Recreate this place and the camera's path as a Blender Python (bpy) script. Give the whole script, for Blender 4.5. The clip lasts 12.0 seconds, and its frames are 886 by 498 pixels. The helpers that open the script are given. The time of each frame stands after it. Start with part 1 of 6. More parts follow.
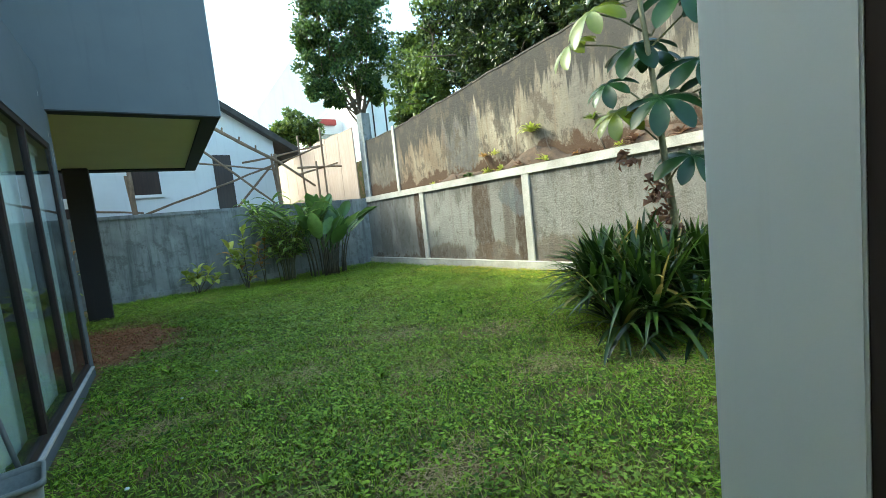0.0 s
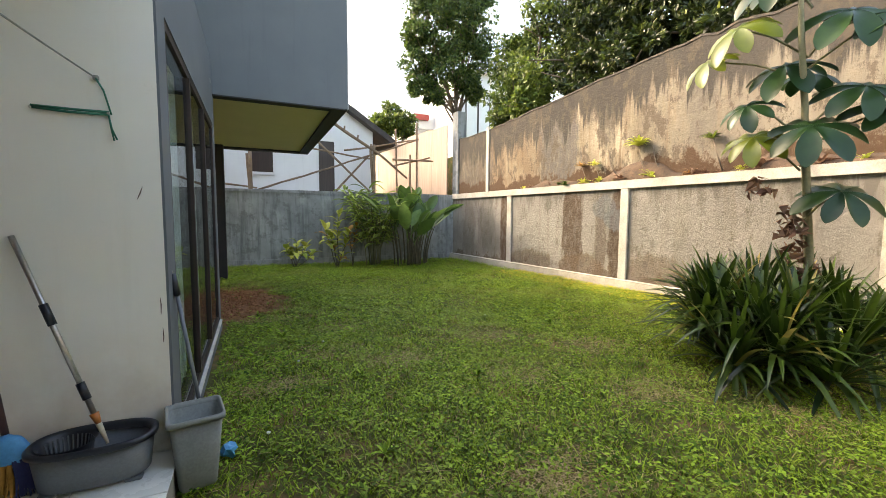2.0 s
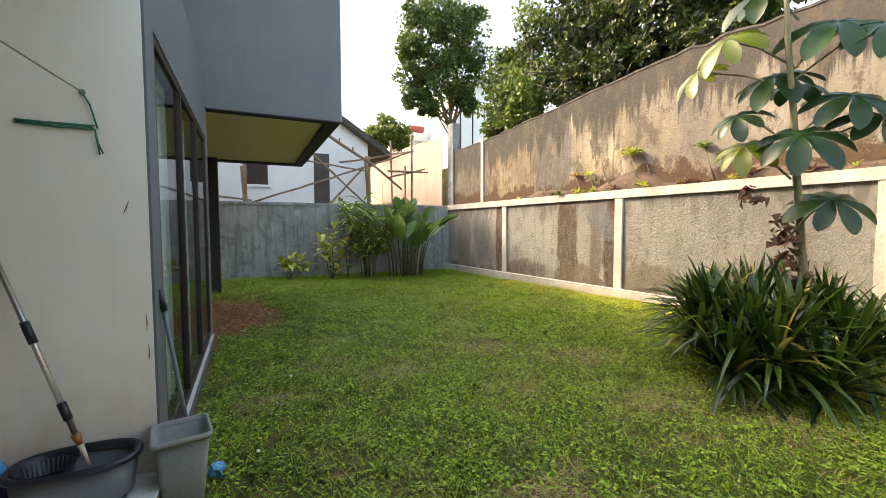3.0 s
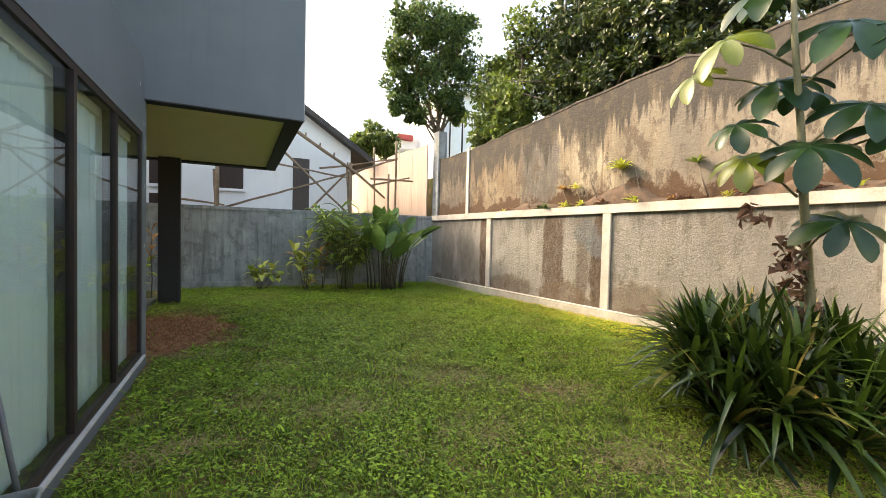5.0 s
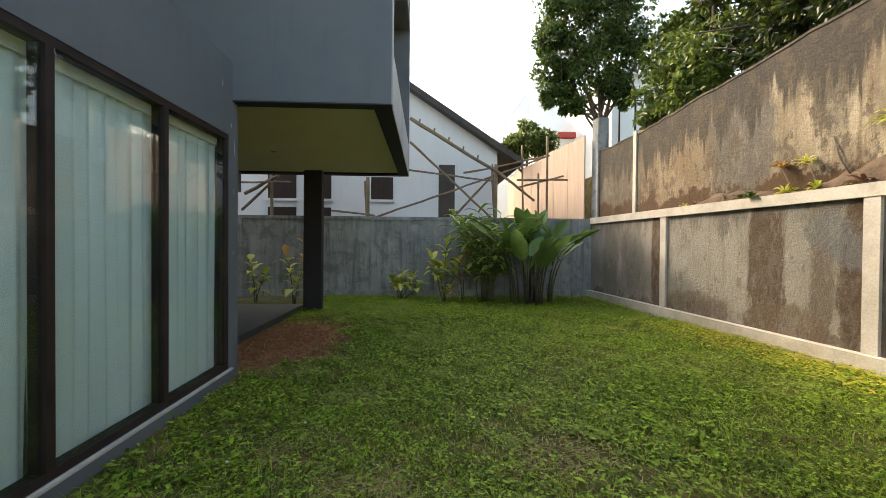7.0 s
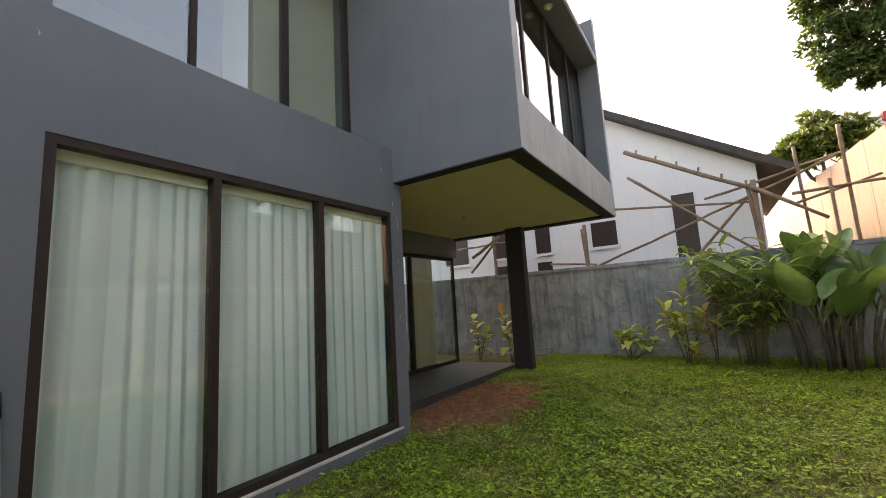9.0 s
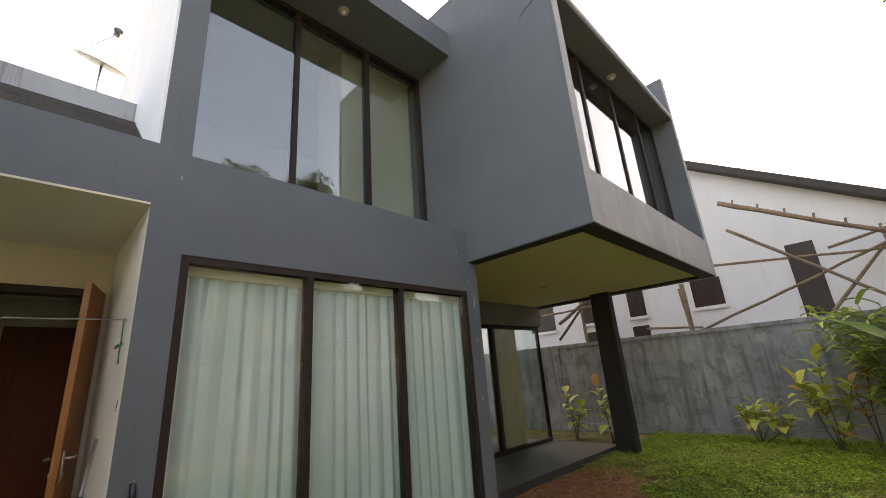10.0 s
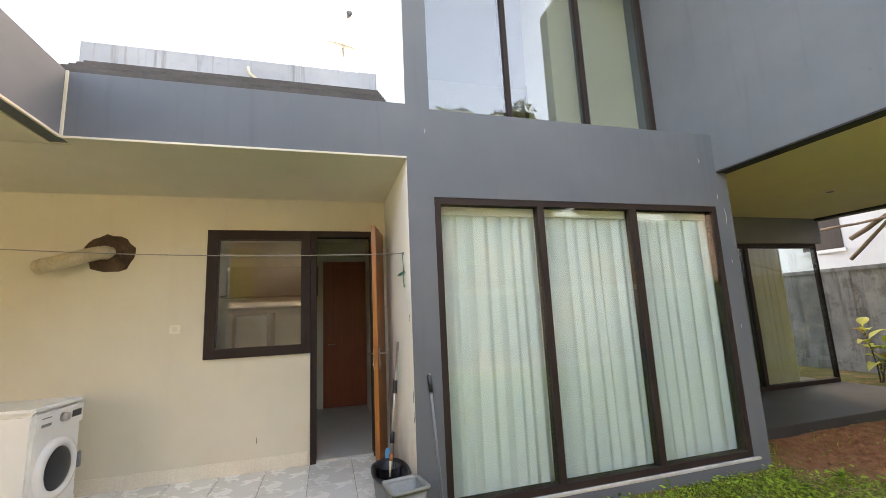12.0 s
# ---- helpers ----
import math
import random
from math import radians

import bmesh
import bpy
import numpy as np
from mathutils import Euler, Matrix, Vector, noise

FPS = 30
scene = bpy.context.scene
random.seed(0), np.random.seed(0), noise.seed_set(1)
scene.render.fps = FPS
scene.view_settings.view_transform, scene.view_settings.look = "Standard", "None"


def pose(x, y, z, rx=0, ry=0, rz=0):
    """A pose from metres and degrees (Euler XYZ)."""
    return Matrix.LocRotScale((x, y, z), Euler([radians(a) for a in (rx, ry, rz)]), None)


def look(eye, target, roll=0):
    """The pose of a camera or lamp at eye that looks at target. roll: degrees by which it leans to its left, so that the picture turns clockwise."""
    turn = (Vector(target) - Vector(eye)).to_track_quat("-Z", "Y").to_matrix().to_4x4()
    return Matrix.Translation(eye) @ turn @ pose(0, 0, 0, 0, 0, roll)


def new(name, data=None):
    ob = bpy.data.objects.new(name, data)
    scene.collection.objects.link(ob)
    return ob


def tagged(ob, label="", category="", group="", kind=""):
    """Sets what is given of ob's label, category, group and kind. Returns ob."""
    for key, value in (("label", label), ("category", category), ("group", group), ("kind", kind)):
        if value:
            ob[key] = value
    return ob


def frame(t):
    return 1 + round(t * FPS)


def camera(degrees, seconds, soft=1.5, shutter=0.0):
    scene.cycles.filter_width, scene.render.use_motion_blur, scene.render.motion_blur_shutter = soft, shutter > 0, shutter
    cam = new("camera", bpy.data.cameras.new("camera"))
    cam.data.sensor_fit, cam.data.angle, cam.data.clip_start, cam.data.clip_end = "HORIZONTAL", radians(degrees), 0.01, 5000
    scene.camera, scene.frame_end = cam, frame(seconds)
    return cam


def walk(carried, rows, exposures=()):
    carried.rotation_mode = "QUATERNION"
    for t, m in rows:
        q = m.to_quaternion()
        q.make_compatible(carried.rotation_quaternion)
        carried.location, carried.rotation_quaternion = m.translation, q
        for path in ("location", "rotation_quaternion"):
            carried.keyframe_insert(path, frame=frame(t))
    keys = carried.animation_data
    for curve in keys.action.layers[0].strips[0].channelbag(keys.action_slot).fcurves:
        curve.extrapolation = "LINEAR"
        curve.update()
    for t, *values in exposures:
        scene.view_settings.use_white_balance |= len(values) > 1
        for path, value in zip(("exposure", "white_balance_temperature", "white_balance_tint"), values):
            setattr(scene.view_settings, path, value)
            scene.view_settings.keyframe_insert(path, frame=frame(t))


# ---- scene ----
cam = camera(94.5, 12.0, soft=0.8)
PATH = [
    (0, (-0.188, -0.181, 1.362), (0.934, 1.466, 1.191), -6.1),
    (0.2, (-0.312, -0.181, 1.361), (0.607, 1.586, 1.16), -4.6),
    (0.4, (-0.399, -0.251, 1.364), (0.356, 1.588, 1.124), -4.4),
    (0.5, (-0.447, -0.242, 1.385), (0.275, 1.608, 1.142), -3.9),
    (0.7, (-0.52, -0.233, 1.398), (0.168, 1.632, 1.17), -2.0),
    (1, (-0.558, -0.184, 1.397), (0.183, 1.664, 1.206), -0.0),
    (1.5, (-0.597, -0.097, 1.407), (0.297, 1.687, 1.266), -0.3),
    (2, (-0.582, -0.091, 1.431), (0.255, 1.718, 1.27), 0.4),
    (2.5, (-0.557, -0.087, 1.435), (0.285, 1.724, 1.324), -0.4),
    (3, (-0.548, -0.079, 1.437), (0.306, 1.726, 1.328), -0.1),
    (3.2, (-0.545, -0.079, 1.445), (0.338, 1.715, 1.393), 0.5),
    (4.8, (-0.167, 0.24, 1.488), (0.694, 2.043, 1.396), 0.7),
    (5, (-0.061, 0.288, 1.473), (0.83, 2.078, 1.415), 1.4),
    (5.5, (0.17, 0.474, 1.46), (0.922, 2.323, 1.33), 1.3),
    (6, (0.339, 0.881, 1.44), (1.081, 2.737, 1.501), 4.1),
    (6.2, (0.524, 1.041, 1.486), (1.433, 2.818, 1.41), 3.2),
    (6.5, (0.74, 1.175, 1.423), (1.448, 3.045, 1.429), 0.5),
    (7, (1.025, 1.374, 1.412), (1.113, 3.372, 1.388), 0.5),
    (7.2, (1.15, 1.471, 1.425), (1.045, 3.469, 1.418), 2.3),
    (8.8, (2.011, 2.046, 1.382), (1.149, 3.837, 1.6), -0.7),
    (9, (2.067, 2.059, 1.404), (0.989, 3.722, 1.674), -3.4),
    (9.5, (2.186, 2.051, 1.506), (0.837, 3.474, 1.899), -4.4),
    (10, (2.23, 2.032, 1.568), (0.895, 3.399, 2.159), -4.3),
    (10.5, (2.208, 2.01, 1.589), (0.838, 3.27, 2.32), -3.8),
    (11, (2.192, 1.968, 1.544), (0.59, 2.934, 2.253), -3.8),
    (11.3, (2.193, 1.929, 1.52), (0.483, 2.726, 2.184), -3.4),
    (11.5, (2.19, 1.935, 1.519), (0.427, 2.647, 2.138), -3.3),
    (12, (2.18, 1.841, 1.561), (0.281, 2.387, 1.872), -2.7),
]
EXPOSURES = [(0, 2.6, 6000, -14), (0.5, 2.8, 8000, 5), (1, 2.85, 8100, 8), (3, 2.85, 8200, 9), (5.5, 2.7, 8200, 8), (6, 2.54, 8200, 7), (6.5, 2.36, 8200, 7), (7, 2.25, 8100, 6), (8.8, 2.6, 9000, 17), (9.5, 2.65, 9800, 19), (10.5, 2.4, 9700, 18), (11, 2.25, 9700, 18), (11.5, 2.3, 9700, 17), (12, 3.6, 9500, 18)]
walk(cam, [(t, look(eye, target, roll)) for t, eye, target, roll in PATH], EXPOSURES)

# ---- light ----
SUN_DIR = Vector((0.50, -0.68, -0.60)).normalized()
world = bpy.data.worlds.new("sky")
scene.world = world
world.use_nodes = True
wn = world.node_tree.nodes
sky = wn.new("ShaderNodeTexSky")
sky.sky_type, sky.sun_disc = "NISHITA", False
sky.sun_elevation = math.asin(-SUN_DIR.z)
sky.sun_rotation = math.atan2(-SUN_DIR.x, -SUN_DIR.y)
sky.air_density, sky.dust_density, sky.ozone_density = 1.0, 4.0, 1.0
wn["Background"].inputs["Strength"].default_value = 0.15
world.node_tree.links.new(sky.outputs[0], wn["Background"].inputs["Color"])
sun = new("sun", bpy.data.lights.new("sun", "SUN"))
sun.data.energy, sun.data.angle, sun.data.color = 0.82, radians(3.0), (1.0, 0.91, 0.80)
sun.matrix_world = look((0, 0, 20), Vector((0, 0, 20)) + SUN_DIR)


# ---- materials ----
def rgb(*c):
    return (*c, 1.0)


class Mat:
    """A node material with a Principled shader and short ways to its textures."""

    def __init__(self, name, rough=0.8, metal=0.0, spec=0.5):
        self.m = bpy.data.materials.new(name)
        self.m.use_nodes = True
        self.t = self.m.node_tree
        self.b = self.t.nodes["Principled BSDF"]
        self.b.inputs["Roughness"].default_value = rough
        self.b.inputs["Metallic"].default_value = metal
        self.b.inputs["Specular IOR Level"].default_value = spec
        self.co = self.t.nodes.new("ShaderNodeTexCoord").outputs["Object"]

    def n(self, kind, **ins):
        node = self.t.nodes.new(kind)
        for k, v in ins.items():
            k = k.replace("_", " ")
            if hasattr(v, "is_output"):
                self.t.links.new(v, node.inputs[k])
            else:
                node.inputs[k].default_value = v
        return node

    def noise(self, scale, detail=4.0, rough=0.6, stretch=None, shift=0.0):
        co = self.co
        if stretch or shift:
            mp = self.n("ShaderNodeMapping", Vector=co, Scale=stretch or (1, 1, 1), Location=(shift, shift * 1.7, shift * 0.6))
            co = mp.outputs[0]
        return self.n("ShaderNodeTexNoise", Vector=co, Scale=scale, Detail=detail, Roughness=rough).outputs["Fac"]

    def ramp(self, fac, a, b, lo=0.35, hi=0.65):
        node = self.n("ShaderNodeValToRGB", Fac=fac)
        e = node.color_ramp.elements
        e[0].position, e[0].color = lo, a
        e[1].position, e[1].color = hi, b
        return node.outputs["Color"]

    def mask(self, fac, lo, hi, top=1.0):
        return self.n("ShaderNodeMapRange", Value=fac, From_Min=lo, From_Max=hi, To_Min=0.0, To_Max=top).outputs["Result"]

    def mix(self, fac, a, b, blend="MIX"):
        node = self.t.nodes.new("ShaderNodeMix")
        node.data_type, node.blend_type = "RGBA", blend
        for k, v in ((0, fac), (6, a), (7, b)):
            if hasattr(v, "is_output"):
                self.t.links.new(v, node.inputs[k])
            else:
                node.inputs[k].default_value = v
        return node.outputs[2]

    def math(self, op, a, b=0.0):
        node = self.t.nodes.new("ShaderNodeMath")
        node.operation = op
        for k, v in ((0, a), (1, b)):
            if hasattr(v, "is_output"):
                self.t.links.new(v, node.inputs[k])
            else:
                node.inputs[k].default_value = v
        return node.outputs[0]

    def colour(self, c):
        if hasattr(c, "is_output"):
            self.t.links.new(c, self.b.inputs["Base Color"])
        else:
            self.b.inputs["Base Color"].default_value = c
        return self

    def bump(self, height, strength=0.3, distance=0.01):
        node = self.n("ShaderNodeBump", Height=height, Strength=strength, Distance=distance)
        self.t.links.new(node.outputs[0], self.b.inputs["Normal"])
        return self

    def roughness(self, v):
        self.t.links.new(v, self.b.inputs["Roughness"])
        return self

    def separate(self):
        return self.n("ShaderNodeSeparateXYZ", Vector=self.co).outputs


def plain(name, a, b, scale=3.0, rough=0.7, fine=60.0, bump=0.15, metal=0.0, spec=0.5, stretch=None):
    """A surface of two near tones at a large scale, with a fine grain."""
    m = Mat(name, rough, metal, spec)
    big = m.ramp(m.noise(scale, stretch=stretch), rgb(*a), rgb(*b))
    grain = m.noise(fine, 3.0)
    m.colour(m.mix(0.25, big, m.ramp(grain, rgb(*[0.75 * v for v in a]), rgb(*[min(1, 1.2 * v) for v in b]))))
    m.roughness(m.n("ShaderNodeMapRange", Value=grain, To_Min=rough - 0.08, To_Max=min(1, rough + 0.08)).outputs["Result"])
    if bump:
        m.bump(grain, bump, 0.004)
    return m.m


def painted_wall(name, a, b, dirt, streak=0.5, low=0.0):
    """Painted render: roller grain, faint clouds, thin run-off streaks and scuffs."""
    m = Mat(name, 0.72, 0.0, 0.35)
    base = m.ramp(m.noise(1.2, 5.0), rgb(*a), rgb(*b), 0.3, 0.7)
    runs = m.mask(m.noise(1.0, 5.0, 0.65, (9, 9, 0.5)), 0.55, 0.75, streak)
    base = m.mix(runs, base, rgb(*dirt))
    spots = m.mask(m.noise(5.0, 6.0, 0.7, None, 3.0), 0.66, 0.74, 0.35)
    base = m.mix(spots, base, rgb(*dirt))
    if low:
        z = m.separate()[2]
        foot = m.math("MULTIPLY", m.mask(z, 0.9, 0.1), m.mask(m.noise(4.0, 4.0), 0.35, 0.65, low))
        base = m.mix(foot, base, rgb(0.42, 0.30, 0.19))
    m.colour(base)
    m.bump(m.noise(140.0, 3.0), 0.12, 0.003)
    return m.m


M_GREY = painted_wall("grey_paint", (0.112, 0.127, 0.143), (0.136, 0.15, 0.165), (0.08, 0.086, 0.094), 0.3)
# Grey raised in colour for grazing sun on the box front; streaks are dirt.
M_GREY_SUNLIT = painted_wall("sunlit_weathered_grey", (0.30, 0.30, 0.31), (0.42, 0.42, 0.42), (0.16, 0.155, 0.15), 0.7)
M_CREAM = painted_wall("cream_paint", (0.63, 0.59, 0.47), (0.69, 0.645, 0.52), (0.55, 0.47, 0.34), 0.15)
M_WHITE_WALL = painted_wall("offwhite_paint", (0.80, 0.78, 0.71), (0.85, 0.83, 0.77), (0.55, 0.5, 0.42), 0.12, 0.6)
# White paint greyed in colour to offset overexposure against the sky; runs are stains.
M_PARAPET = painted_wall("greyed_stained_white_paint", (0.28, 0.295, 0.315), (0.40, 0.415, 0.44), (0.12, 0.115, 0.10), 0.9)
M_WHITE = painted_wall("white_paint", (0.76, 0.77, 0.78), (0.82, 0.83, 0.84), (0.5, 0.5, 0.5), 0.25)
M_SOFFIT = painted_wall("soffit_cream_paint", (0.66, 0.575, 0.36), (0.71, 0.62, 0.40), (0.48, 0.41, 0.24), 0.1)
M_DARK = painted_wall("dark_paint", (0.022, 0.020, 0.022), (0.03, 0.027, 0.028), (0.05, 0.045, 0.04), 0.2)
M_FRAME = plain("dark_brown_aluminium", (0.022, 0.014, 0.012), (0.034, 0.022, 0.019), 4.0, 0.6, 90.0, 0.05, 0.0, 0.25)
M_TRIM = plain("pale_cement_trim", (0.42, 0.40, 0.36), (0.58, 0.56, 0.52), 4.0, 0.85, 70.0, 0.3)
M_KERB = plain("limewashed_concrete", (0.36, 0.325, 0.28), (0.52, 0.485, 0.44), 3.0, 0.9, 45.0, 0.5)


def cement_render():
    """Bare grey cement with damp clouds and trowel marks."""
    m = Mat("grey_cement", 0.88, 0.0, 0.3)
    a = m.ramp(m.noise(0.9, 6.0, 0.62), rgb(0.17, 0.178, 0.18), rgb(0.39, 0.40, 0.40), 0.32, 0.68)
    runs = m.mask(m.noise(1.0, 5.0, 0.7, (6, 6, 0.45)), 0.48, 0.68, 0.75)
    a = m.mix(runs, a, rgb(0.08, 0.085, 0.084))
    pale = m.mask(m.noise(2.2, 5.0, 0.6, (1, 1, 0.6), 5.0), 0.56, 0.72, 0.6)
    a = m.mix(pale, a, rgb(0.46, 0.468, 0.46))
    blot = m.mask(m.noise(3.2, 7.0, 0.72, None, 11.0), 0.53, 0.60, 0.55)
    a = m.mix(blot, a, rgb(0.13, 0.13, 0.12))
    m.colour(a)
    m.bump(m.noise(28.0, 8.0, 0.7), 0.5, 0.01)
    return m.m


M_CEMENT = cement_render()


def stain(m, y0, z0, ry, rz, amount, seed=0.0, ragged=1.1):
    """Mask of one ragged stain round a place on the boundary wall."""
    _, y, z = m.separate()
    dy, dz = m.math("DIVIDE", m.math("SUBTRACT", y, y0), ry), m.math("DIVIDE", m.math("SUBTRACT", z, z0), rz)
    d = m.math("ADD", m.math("MULTIPLY", dy, dy), m.math("MULTIPLY", dz, dz))
    d = m.math("ADD", d, m.math("MULTIPLY", m.math("SUBTRACT", m.noise(2.4, 9.0, 0.75, (1.6, 1.6, 0.4), seed), 0.5), 4.5 * ragged))
    worn = m.n("ShaderNodeMapRange", Value=m.noise(9.0, 8.0, 0.75, (1, 1, 0.5), seed + 2.0), From_Min=0.36, From_Max=0.54, To_Min=0.6, To_Max=1.0).outputs["Result"]
    return m.math("MULTIPLY", m.mask(d, 1.6, 0.95, amount), worn)


def old_render():
    """Old yellowed lime render: black run-off from the top edge, mould clouds, brown damp over the ledge."""
    m = Mat("stained_render", 0.92, 0.0, 0.25)
    _, y, z = m.separate()
    base = m.ramp(m.noise(0.8, 6.0, 0.62), rgb(0.145, 0.115, 0.084), rgb(0.29, 0.242, 0.18), 0.32, 0.66)
    base = m.mix(m.mask(m.noise(1.1, 6.0, 0.62, (1.5, 1.5, 0.6), 2.0), 0.53, 0.64, 0.7), base, rgb(0.42, 0.36, 0.27))
    base = m.mix(m.mask(m.noise(1.0, 8.0, 0.74, (5.5, 5.5, 0.35), 9.0), 0.50, 0.62, 0.7), base, rgb(0.15, 0.10, 0.062))
    for y0, z0, ry, rz, amount, tone in ((7.95, 3.1, 0.6, 1.3, 0.85, (0.085, 0.082, 0.08)), (9.8, 3.0, 1.1, 1.2, 0.6, (0.17, 0.115, 0.07)), (11.7, 3.1, 0.95, 1.4, 0.85, (0.09, 0.078, 0.066)),
                                         (6.5, 3.9, 0.28, 0.9, 0.85, (0.065, 0.056, 0.047)), (4.6, 3.9, 0.25, 1.1, 0.85, (0.06, 0.055, 0.05)), (3.0, 3.3, 2.2, 1.4, 0.75, (0.19, 0.165, 0.135)), (5.7, 3.3, 0.2, 1.2, 0.5, (0.15, 0.12, 0.09))):
        base = m.mix(stain(m, y0, z0, ry, rz, amount, y0 * 3.0), base, rgb(*tone))
    rise = m.math("ADD", z, m.math("MULTIPLY", m.math("MAXIMUM", m.math("SUBTRACT", y, 5.0), 0.0), 0.085))
    edge = m.n("ShaderNodeMapRange", Value=rise, From_Min=3.1, From_Max=4.5, To_Min=-0.20, To_Max=0.25).outputs["Result"]
    drip = m.math("ADD", m.noise(1.0, 8.0, 0.7, (4.2, 4.2, 0.3), 4.0), edge)
    base = m.mix(m.mask(drip, 0.47, 0.54, 0.95), base, rgb(0.05, 0.044, 0.039))
    mould = m.mask(m.noise(3.6, 10.0, 0.8, (1, 1, 0.55), 7.0), 0.515, 0.565, 0.8)
    base = m.mix(mould, base, rgb(0.09, 0.072, 0.054))
    rust = m.math("ADD", m.noise(1.8, 7.0, 0.72, (1, 1, 0.8), 15.0), m.n("ShaderNodeMapRange", Value=z, From_Min=2.15, From_Max=2.95, To_Min=0.22, To_Max=-0.24).outputs["Result"])
    base = m.mix(m.mask(rust, 0.49, 0.55, 0.95), base, rgb(0.075, 0.042, 0.024))
    base = m.mix(m.mask(m.noise(26.0, 6.0, 0.75), 0.57, 0.66, 0.55), base, rgb(0.12, 0.095, 0.07))
    m.colour(base)
    h = m.math("ADD", m.noise(16.0, 9.0, 0.78), m.math("MULTIPLY", m.noise(4.0, 5.0), 0.7))
    m.bump(h, 0.9, 0.018)
    return m.m


def old_roughcast():
    """Grey-tan rough-cast panels with run-down brown stains and damp at the foot."""
    m = Mat("stained_roughcast", 0.92, 0.0, 0.25)
    _, y, z = m.separate()
    base = m.ramp(m.noise(0.9, 6.0, 0.62), rgb(0.19, 0.175, 0.157), rgb(0.28, 0.262, 0.236), 0.32, 0.66)
    base = m.mix(m.mask(m.noise(1.4, 6.0, 0.65, (1, 1, 0.6), 2.0), 0.52, 0.64, 0.6), base, rgb(0.335, 0.312, 0.28))
    base = m.mix(m.mask(m.noise(1.0, 7.0, 0.72, (5, 5, 0.3), 9.0), 0.53, 0.62, 0.5), base, rgb(0.19, 0.165, 0.14))
    top = m.math("ADD", m.noise(1.0, 7.0, 0.7, (5, 5, 0.5), 4.0), m.n("ShaderNodeMapRange", Value=z, From_Min=1.3, From_Max=2.0, To_Min=-0.25, To_Max=0.08).outputs["Result"])
    base = m.mix(m.mask(top, 0.50, 0.57, 0.7), base, rgb(0.13, 0.115, 0.10))
    for y0, z0, ry, rz, amount, tone in ((9.68, 1.15, 0.17, 1.15, 0.95, (0.085, 0.05, 0.03)), (7.2, 1.2, 0.27, 0.95, 0.92, (0.08, 0.052, 0.034)), (5.98, 1.0, 0.2, 1.15, 0.95, (0.07, 0.044, 0.028)), (6.42, 0.9, 0.13, 0.9, 0.75, (0.11, 0.08, 0.058)),
                                         (6.35, 1.62, 0.27, 0.2, 0.8, (0.13, 0.135, 0.14)), (6.05, 1.38, 0.25, 0.2, 0.8, (0.13, 0.135, 0.14)), (5.25, 0.42, 0.5, 0.3, 0.8, (0.15, 0.115, 0.085)), (6.9, 0.3, 0.6, 0.25, 0.8, (0.14, 0.098, 0.066)),
                                         (10.6, 1.3, 0.35, 0.8, 0.6, (0.13, 0.12, 0.11)), (11.5, 1.0, 0.3, 1.0, 0.6, (0.15, 0.13, 0.11)), (8.6, 0.35, 0.7, 0.22, 0.75, (0.14, 0.10, 0.07)), (4.7, 1.3, 0.12, 0.8, 0.4, (0.2, 0.18, 0.15)), (3.4, 0.5, 0.8, 0.3, 0.7, (0.16, 0.13, 0.10))):
        base = m.mix(stain(m, y0, z0, ry, rz, amount, y0 * 2.0 + z0), base, rgb(*tone))
    foot = m.math("ADD", m.noise(2.0, 7.0, 0.72, None, 12.0), m.n("ShaderNodeMapRange", Value=z, From_Min=0.1, From_Max=0.8, To_Min=0.08, To_Max=-0.25).outputs["Result"])
    base = m.mix(m.mask(m.noise(3.4, 9.0, 0.78, (1, 1, 0.5), 19.0), 0.54, 0.60, 0.6), base, rgb(0.13, 0.11, 0.09))
    base = m.mix(m.mask(foot, 0.52, 0.57, 0.8), base, rgb(0.12, 0.088, 0.062))
    base = m.mix(m.mask(m.noise(24.0, 6.0, 0.75), 0.58, 0.68, 0.5), base, rgb(0.17, 0.145, 0.12))
    m.colour(base)
    h = m.math("ADD", m.noise(17.0, 9.0, 0.78), m.math("MULTIPLY", m.noise(5.0, 4.0), 0.5))
    m.bump(h, 1.0, 0.04)
    return m.m


M_OLD_UPPER = old_render()
M_OLD_LOWER = old_roughcast()


def glass(name, tint, gloss=0.0):
    m = bpy.data.materials.new(name)
    m.use_nodes = True
    t = m.node_tree
    t.nodes.remove(t.nodes["Principled BSDF"])
    clear, shine, mixer = t.nodes.new("ShaderNodeBsdfTransparent"), t.nodes.new("ShaderNodeBsdfGlossy"), t.nodes.new("ShaderNodeMixShader")
    clear.inputs[0].default_value = rgb(*tint)
    shine.inputs["Roughness"].default_value = 0.01
    face = t.nodes.new("ShaderNodeLayerWeight")
    face.inputs["Blend"].default_value = 0.5
    power, scale = t.nodes.new("ShaderNodeMath"), t.nodes.new("ShaderNodeMapRange")
    power.operation, power.inputs[1].default_value = "POWER", 4.0
    scale.inputs["To Min"].default_value, scale.inputs["To Max"].default_value = gloss, 0.6
    t.links.new(face.outputs["Facing"], power.inputs[0])
    t.links.new(power.outputs[0], scale.inputs["Value"])
    t.links.new(scale.outputs[0], mixer.inputs[0])
    t.links.new(clear.outputs[0], mixer.inputs[1])
    t.links.new(shine.outputs[0], mixer.inputs[2])
    t.links.new(mixer.outputs[0], t.nodes["Material Output"].inputs[0])
    return m


M_GLASS = glass("window_glass", (0.885, 0.935, 0.925), 0.06)
M_GLASS_UP = glass("reflective_glass", (0.86, 0.90, 0.88), 0.16)


